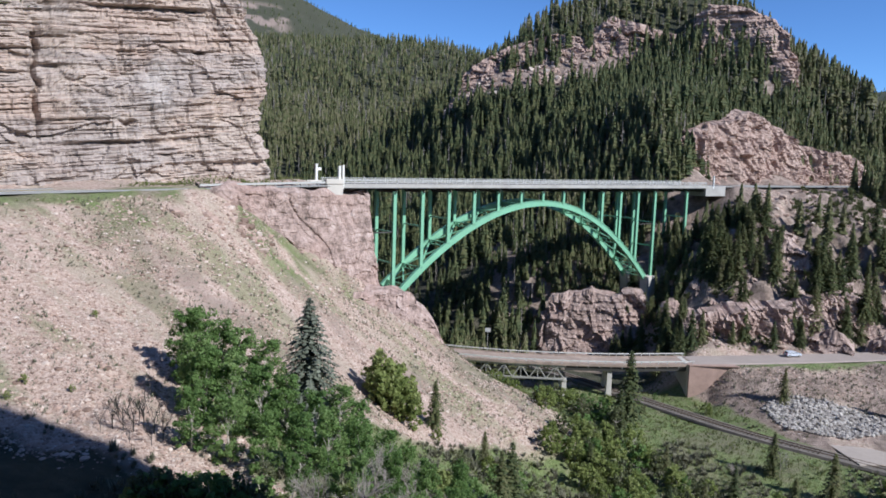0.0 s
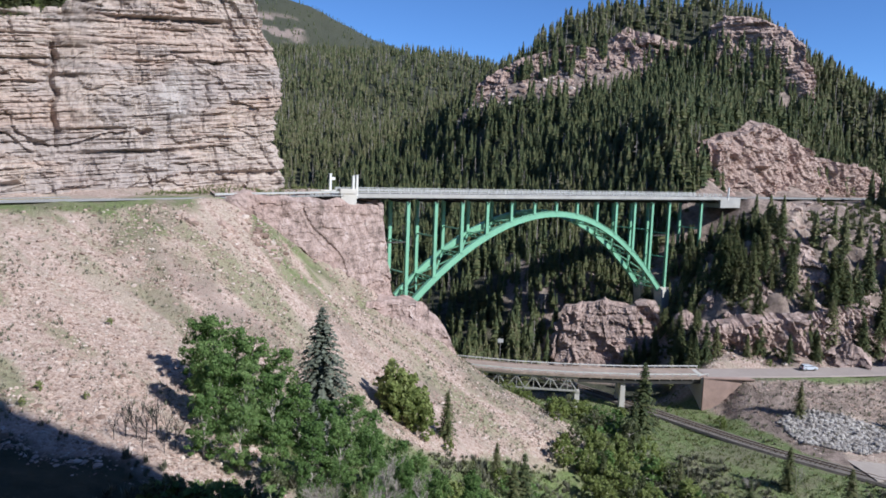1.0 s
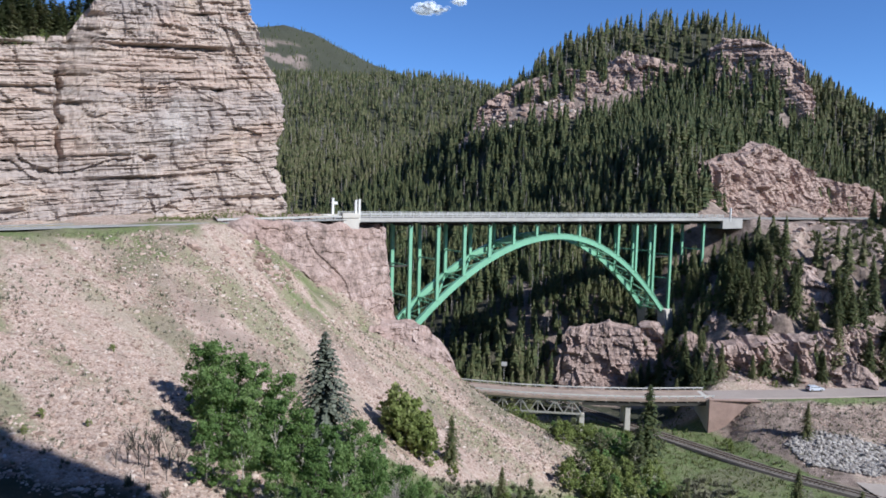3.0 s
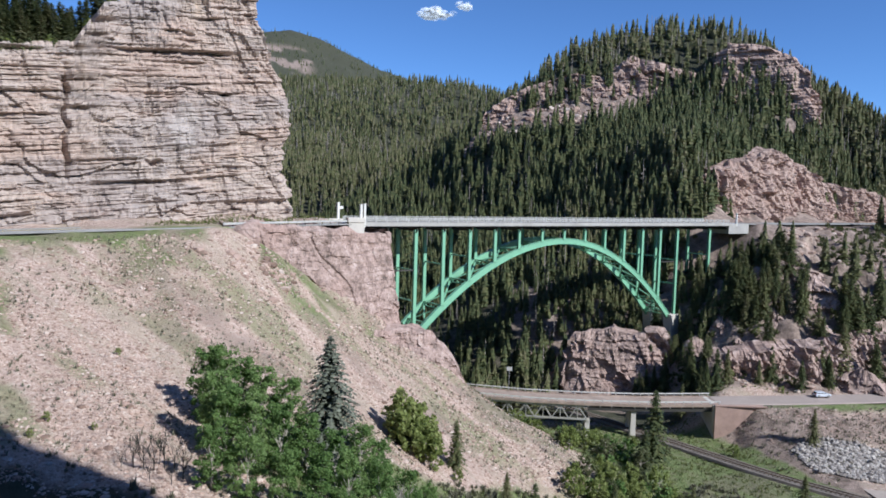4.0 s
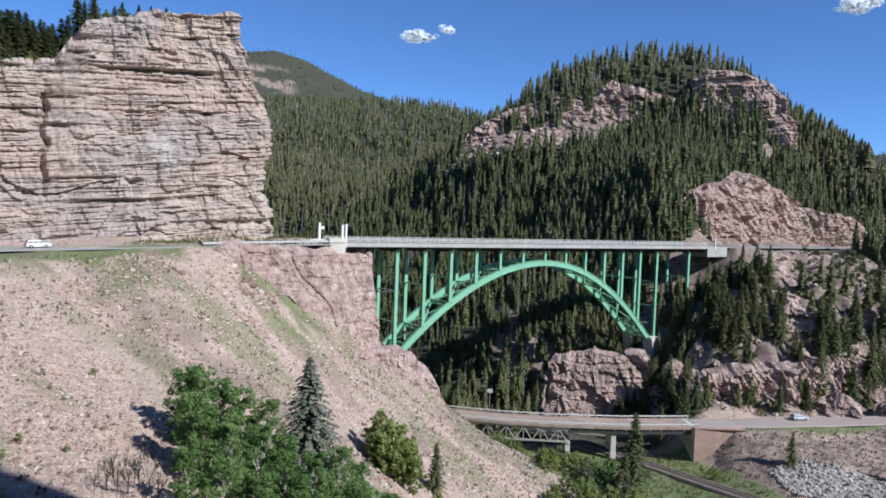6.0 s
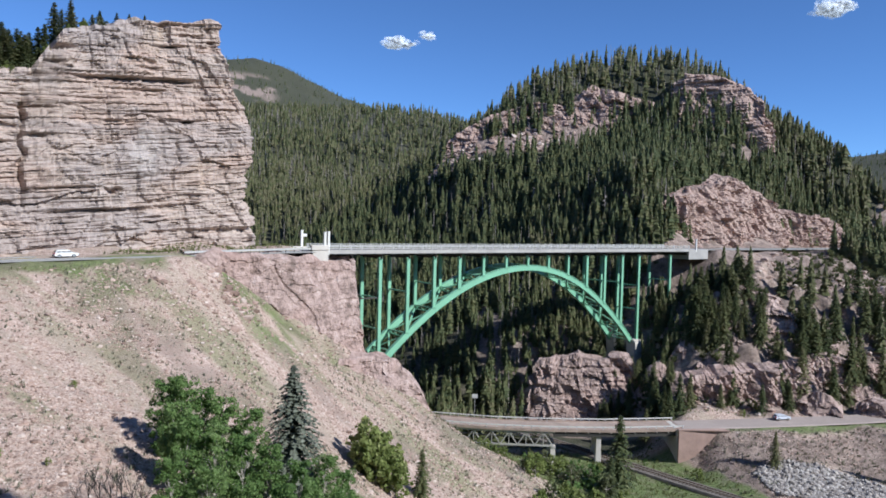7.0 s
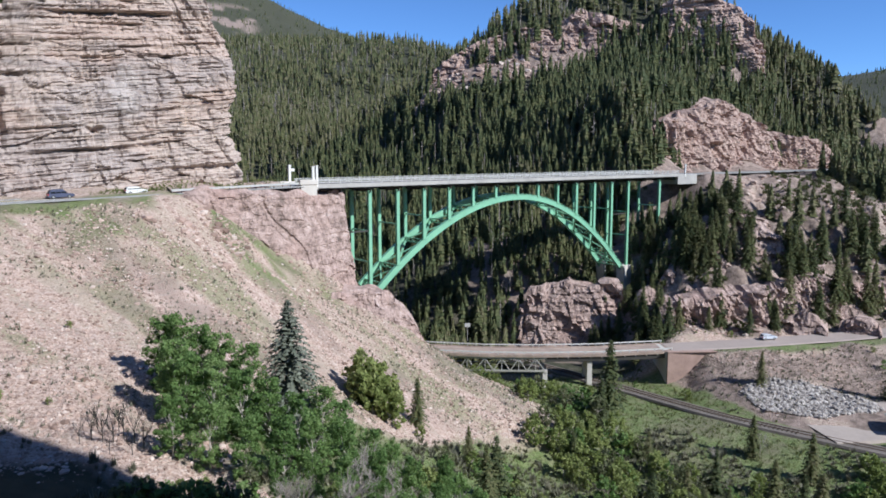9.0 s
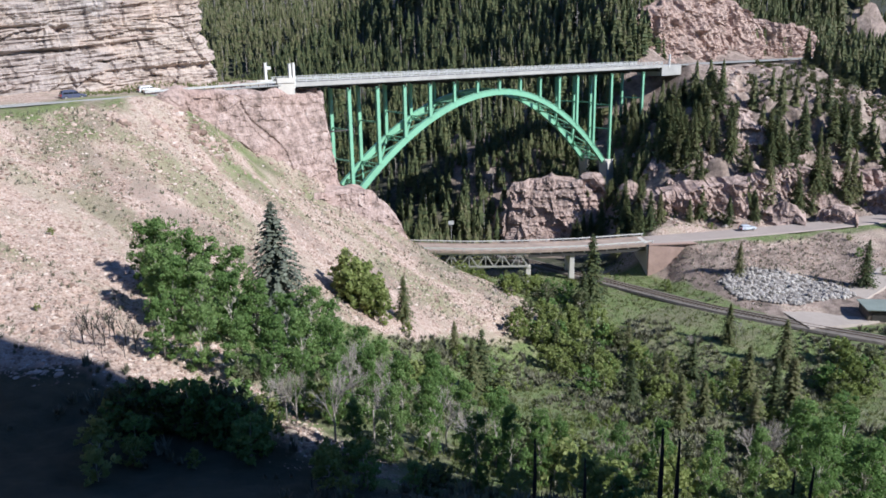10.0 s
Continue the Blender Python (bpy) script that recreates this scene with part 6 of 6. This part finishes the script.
# ---- trees on top of the cliff ----
def cliff_top_trees():
    rng = DETAIL_RNG
    src = [o for o in scene.objects if o.name.startswith("conifer") and o.type == "EMPTY"][:4]
    bush = [o for o in scene.objects if o.name.startswith("shrub") and o.type == "EMPTY"][:3]
    for s, n, h in ((-73, 16.5, 6), (-75, 17, 8), (-77.5, 16.5, 7), (-81, 16.5, 8), (-84.5, 17, 9), (-88, 16.5, 8), (-72, 20, 9), (-77, 26, 13), (-81, 24, 12), (-84, 20, 12), (-88, 25, 13), (-74, 18.5, 10), (-76, 23, 12), (-79, 19, 11), (-71, 24, 9), (-82, 18, 9), (-86, 22, 12), (-90, 19, 10), (-94, 24, 13), (-98, 20, 11), (-103, 23, 13), (-108, 19, 12), (-113, 24, 13), (-120, 21, 12), (-84, 27, 13), (-92, 29, 14), (-79, 24, 9), (-128, 22, 12), (-101, 30, 14), (-63.5, 22, 6.5), (-60.5, 25, 5), (-72.5, 17, 7), (-75.5, 16.2, 6), (-78, 17.5, 9), (-80, 16.2, 6.5), (-82.8, 16.4, 7), (-86, 16.4, 8), (-79.5, 21, 12), (-85, 18, 10), (-90, 16.5, 8), (-66.5, 23, 9), (-63, 25, 9), (-57.5, 24, 6), (-69, 19, 7), (-87.5, 19, 11), (-93, 17, 9), (-70, 20, 8), (-73, 21, 10), (-76, 19.5, 10), (-78.5, 22, 12), (-81.5, 21, 12), (-83, 23, 12), (-86.5, 25, 13), (-89.5, 22, 12), (-91.5, 24, 13), (-95.5, 20, 11), (-97, 26, 13), (-74.5, 25, 11), (-80, 27, 13), (-72.5, 19, 9), (-66, 18.5, 6), (-64, 19, 5.5), (-60, 19.5, 4.5), (-55, 20, 4.5), (-52.5, 20, 4), (-49, 21, 3.6)):
        z = float(np.interp(s, (-190, -120, -72, -66, -48, -26), (88, 90, 94, 103, 108, 110))) - 0.6
        k = rng.randint(len(src))
        c = copy_thing(src[k], pose(*by_bridge(s, n), z, 0, 0, rng.uniform(0, 360)))
        c.scale = (h / 13 * 1.3, h / 13 * 1.3, h / 13)
        c["group"], c["label"] = "conifers on the cliff", "dark green conifer on the top of the cliff"
    for s, n, h in ((-69, 17, 2.2), (-73, 16, 2.4), (-76, 16, 2.6), (-79, 16, 2.2), (-83, 16, 2.6), (-64, 19, 2.6), (-61.5, 20, 3.2), (-58.5, 19, 3.4), (-58, 21, 1.6), (-52, 20, 1.8), (-50, 20, 2.0), (-47, 20, 1.4), (-40, 20, 1.2)):
        c = copy_thing(bush[rng.randint(len(bush))], pose(*by_bridge(s, n), float(np.interp(s, (-120, -72, -66, -48, -26), (90, 94, 103, 108, 110))) - 0.4, 0, 0, rng.uniform(0, 360)))
        c.scale = (h / 3.4,) * 3
        c["label"] = "low green shrub on the cliff edge"


cliff_top_trees()

# ---- clouds ----
M_CLOUD, _cn, _cl, _cb = material("cloud", 1.0)
_cb.inputs["Base Color"].default_value = (0.92, 0.93, 0.95, 1)
# faint bluish glow stands in for light scattered within the cloud
_cb.inputs["Emission Color"].default_value = (0.8, 0.88, 1.0, 1)
_cb.inputs["Emission Strength"].default_value = 0.25
_wisp = noise_of(_cn, _cl, coords(_cn, _cl, (0.05, 0.05, 0.07)), 1.0, 6, 0.65)
_cl.new(mixfac(_cn, _cl, _wisp, 0.40, 0.64, 0.34), _cb.inputs["Alpha"])


def build_cloud(x, y, z, lobes, label):
    rng = DETAIL_RNG
    bm = bmesh.new()
    for cx, cz, w, h, count in lobes:
        for _ in range(count):
            a = np.clip(rng.normal(0, 0.4, 3), -0.75, 0.75)
            r = rng.uniform(0.16, 0.36) * h * max(0.3, 1 - abs(a[0]) * 0.7)
            bmesh.ops.create_icosphere(bm, subdivisions=2, radius=r, matrix=Matrix.Translation((cx + a[0] * w, a[1] * w * 0.5, cz + abs(a[2]) * h * 0.75)) @ Matrix.Diagonal((1.6, 1.2, 0.75, 1)))
    me = bpy.data.meshes.new("cloud")
    bm.to_mesh(me)
    bm.free()
    me.polygons.foreach_set("use_smooth", np.ones(len(me.polygons), bool))
    me.materials.append(M_CLOUD)
    ob = new("cloud", me)
    ob.location = (x, y, z)
    tagged(ob, label, "cloud", kind="structure")


build_cloud(-45, 3200, 790, [(-62, 0, 72, 62, 60), (68, 40, 42, 44, 34), (8, 12, 50, 30, 20)], "small white fair-weather cloud in a blue sky")
build_cloud(1735, 3200, 995, [(0, 0, 95, 80, 70), (60, 20, 60, 60, 30)], "small white cloud high in the sky")


# ---- cars ----
def car_paint(name, colour):
    m, n, l, b = material(name, 0.25)
    f = noise_of(n, l, coords(n, l), 3.0)
    l.new(ramp(n, l, f, [(0.3, tuple(c * 0.92 for c in colour)), (0.7, colour)]), b.inputs["Base Color"])
    b.inputs["Coat Weight"].default_value = 0.6
    return m


M_GLASS = painted("car_glass", (0.02, 0.025, 0.03), 0.08, 0.0, 0.1, 1, 0)
M_TYRE = painted("tyre", (0.025, 0.025, 0.025), 0.85, 0.0, 0.2, 0.4)
M_HUB = painted("wheel_rim", (0.5, 0.5, 0.5), 0.35, 0.8, 0.1)
M_LAMP = painted("lamp_glass", (0.75, 0.75, 0.72), 0.15, 0.0, 0.05, 1, 0)
M_TAIL = painted("tail_lamp", (0.45, 0.02, 0.02), 0.2, 0.0, 0.05, 1, 0)
M_TRIM = painted("black_trim", (0.03, 0.03, 0.032), 0.6, 0.0, 0.1)


def build_car(name, paint, label, high=1.72, long=4.6):
    """A five-door estate or off-roader; it heads along +x."""
    car = empty(name, None, label, "car")
    half, w = long / 2, 0.9

    def shell(profile, y0, y1, inset, mat, nm, lab=""):
        bm = bmesh.new()
        rings = []
        for y, k in ((-y1, inset), (-y0, 1.0), (y0, 1.0), (y1, inset)):
            cx = sum(p[0] for p in profile) / len(profile)
            cz = sum(p[1] for p in profile) / len(profile)
            rings.append([bm.verts.new((cx + (x - cx) * k, y, cz + (z - cz) * k)) for x, z in profile])
        for a, b in zip(rings, rings[1:]):
            for j in range(len(profile)):
                bm.faces.new((a[j], b[j], b[(j + 1) % len(profile)], a[(j + 1) % len(profile)]))
        bm.faces.new(rings[0]), bm.faces.new(rings[-1][::-1])
        bmesh.ops.recalc_face_normals(bm, faces=bm.faces[:])
        return part(nm, bm, mat, car, lab)

    shell([(-half, 0.45), (-half + 0.1, 0.95), (-half + 0.2, 1.02), (0.75, 1.04), (1.1, 1.0), (half - 0.25, 0.9), (half, 0.72), (half, 0.42), (half - 0.3, 0.3), (-half + 0.3, 0.3)], w - 0.12, w, 0.96, paint, "body")
    shell([(-half + 0.16, 1.0), (-half + 0.42, high - 0.12), (-half + 0.8, high), (0.1, high), (0.45, high - 0.1), (1.15, 1.0)], w - 0.3, w - 0.16, 0.9, paint, "cabin")
    for sy in (-1, 1):
        for x0, x1 in ((-half + 0.5, -0.95), (-0.85, -0.02), (0.08, 0.7)):
            bm = bmesh.new()
            y = sy * (w - 0.19)
            top = high - 0.16
            slant = 0.25 if x1 > 0.5 else 0.0
            vs = [bm.verts.new(v) for v in ((x0, y + sy * 0.06, 1.05), (x1 + slant, y + sy * 0.06, 1.05), (x1 - slant * 0.9, y - sy * 0.0, top), (x0, y - sy * 0.0, top))]
            f = bm.faces.new(vs)
            bmesh.ops.solidify(bm, geom=[f], thickness=0.03)
            part("side_window", bm, M_GLASS, car, "dark side window")
    for x0, x1, nm in ((1.14, 0.45, "windscreen"), (-half + 0.14, -half + 0.40, "rear_window")):
        bm = bmesh.new()
        sg = 0.03 if x0 > 0 else -0.03
        f = bm.faces.new([bm.verts.new(v) for v in ((x0 + sg, -0.66, 1.06), (x0 + sg, 0.66, 1.06), (x1 + sg, 0.58, high - 0.14), (x1 + sg, -0.58, high - 0.14))])
        bmesh.ops.solidify(bm, geom=[f], thickness=0.02)
        part(nm, bm, M_GLASS, car, "dark glass")
    for x in (-half + 0.85, half - 0.9):
        for sy in (-1, 1):
            bm = bmesh.new()
            tube(bm, (x, sy * (w - 0.2), 0.34), (x, sy * (w + 0.01), 0.34), 0.34, 0.34, 18)
            wh = part("wheel", bm, M_TYRE, car, "black tyre")
            bm = bmesh.new()
            tube(bm, (x, sy * (w - 0.02), 0.34), (x, sy * (w + 0.03), 0.34), 0.21, 0.19, 14)
            part("rim", bm, M_HUB, wh, "pale metal rim")
    for sy in (-1, 1):
        bm = bmesh.new()
        box(bm, (half - 0.12, sy * 0.66 - 0.16, 0.66), (half + 0.01, sy * 0.66 + 0.16, 0.8))
        part("headlight", bm, M_LAMP, car)
        bm = bmesh.new()
        box(bm, (-half - 0.01, sy * 0.72 - 0.1, 0.72), (-half + 0.12, sy * 0.72 + 0.1, 0.98))
        part("tail_light", bm, M_TAIL, car)
    for x in (half, -half):
        bm = bmesh.new()
        box(bm, (x - 0.1, -0.8, 0.36), (x + 0.1, 0.8, 0.56))
        bevel_all(bm, 0.04)
        part("bumper", bm, M_TRIM, car, "dark bumper")
    return car


WHITE_CAR = build_car("white_car", car_paint("white_car_paint", (0.78, 0.78, 0.77)), "white estate car driving along the cliff road", 1.55, 4.2)
BLUE_CAR = build_car("blue_car", car_paint("blue_car_paint", (0.085, 0.095, 0.15)), "dark blue off-road car driving along the cliff road", 1.8, 4.5)
PARKED = build_car("silver_car", car_paint("silver_car_paint", (0.62, 0.66, 0.74)), "pale silver car standing on the lower road", 1.5, 4.5)
PARKED.matrix_world = pose(97.6, 195.6, 17.07, 0, 0, 10)


def on_road(s):
    return pose(*by_bridge(s, 2.4), road_z(s) + 0.11, 0, -1.49, BRIDGE_TURN)


def motions():
    walk(WHITE_CAR, [(t, on_road(s)) for t, s in ((0.0, -121.0), (4.5, -86.8), (5.5, -80.0), (7.0, -68.0), (8.0, -60.3), (9.0, -53.0), (10.0, -45.2))])
    walk(BLUE_CAR, [(t, on_road(s)) for t, s in ((0.0, -134.0), (5.0, -97.0), (7.5, -78.2), (8.0, -74.3), (9.0, -66.5), (10.0, -59.2))])


motions()
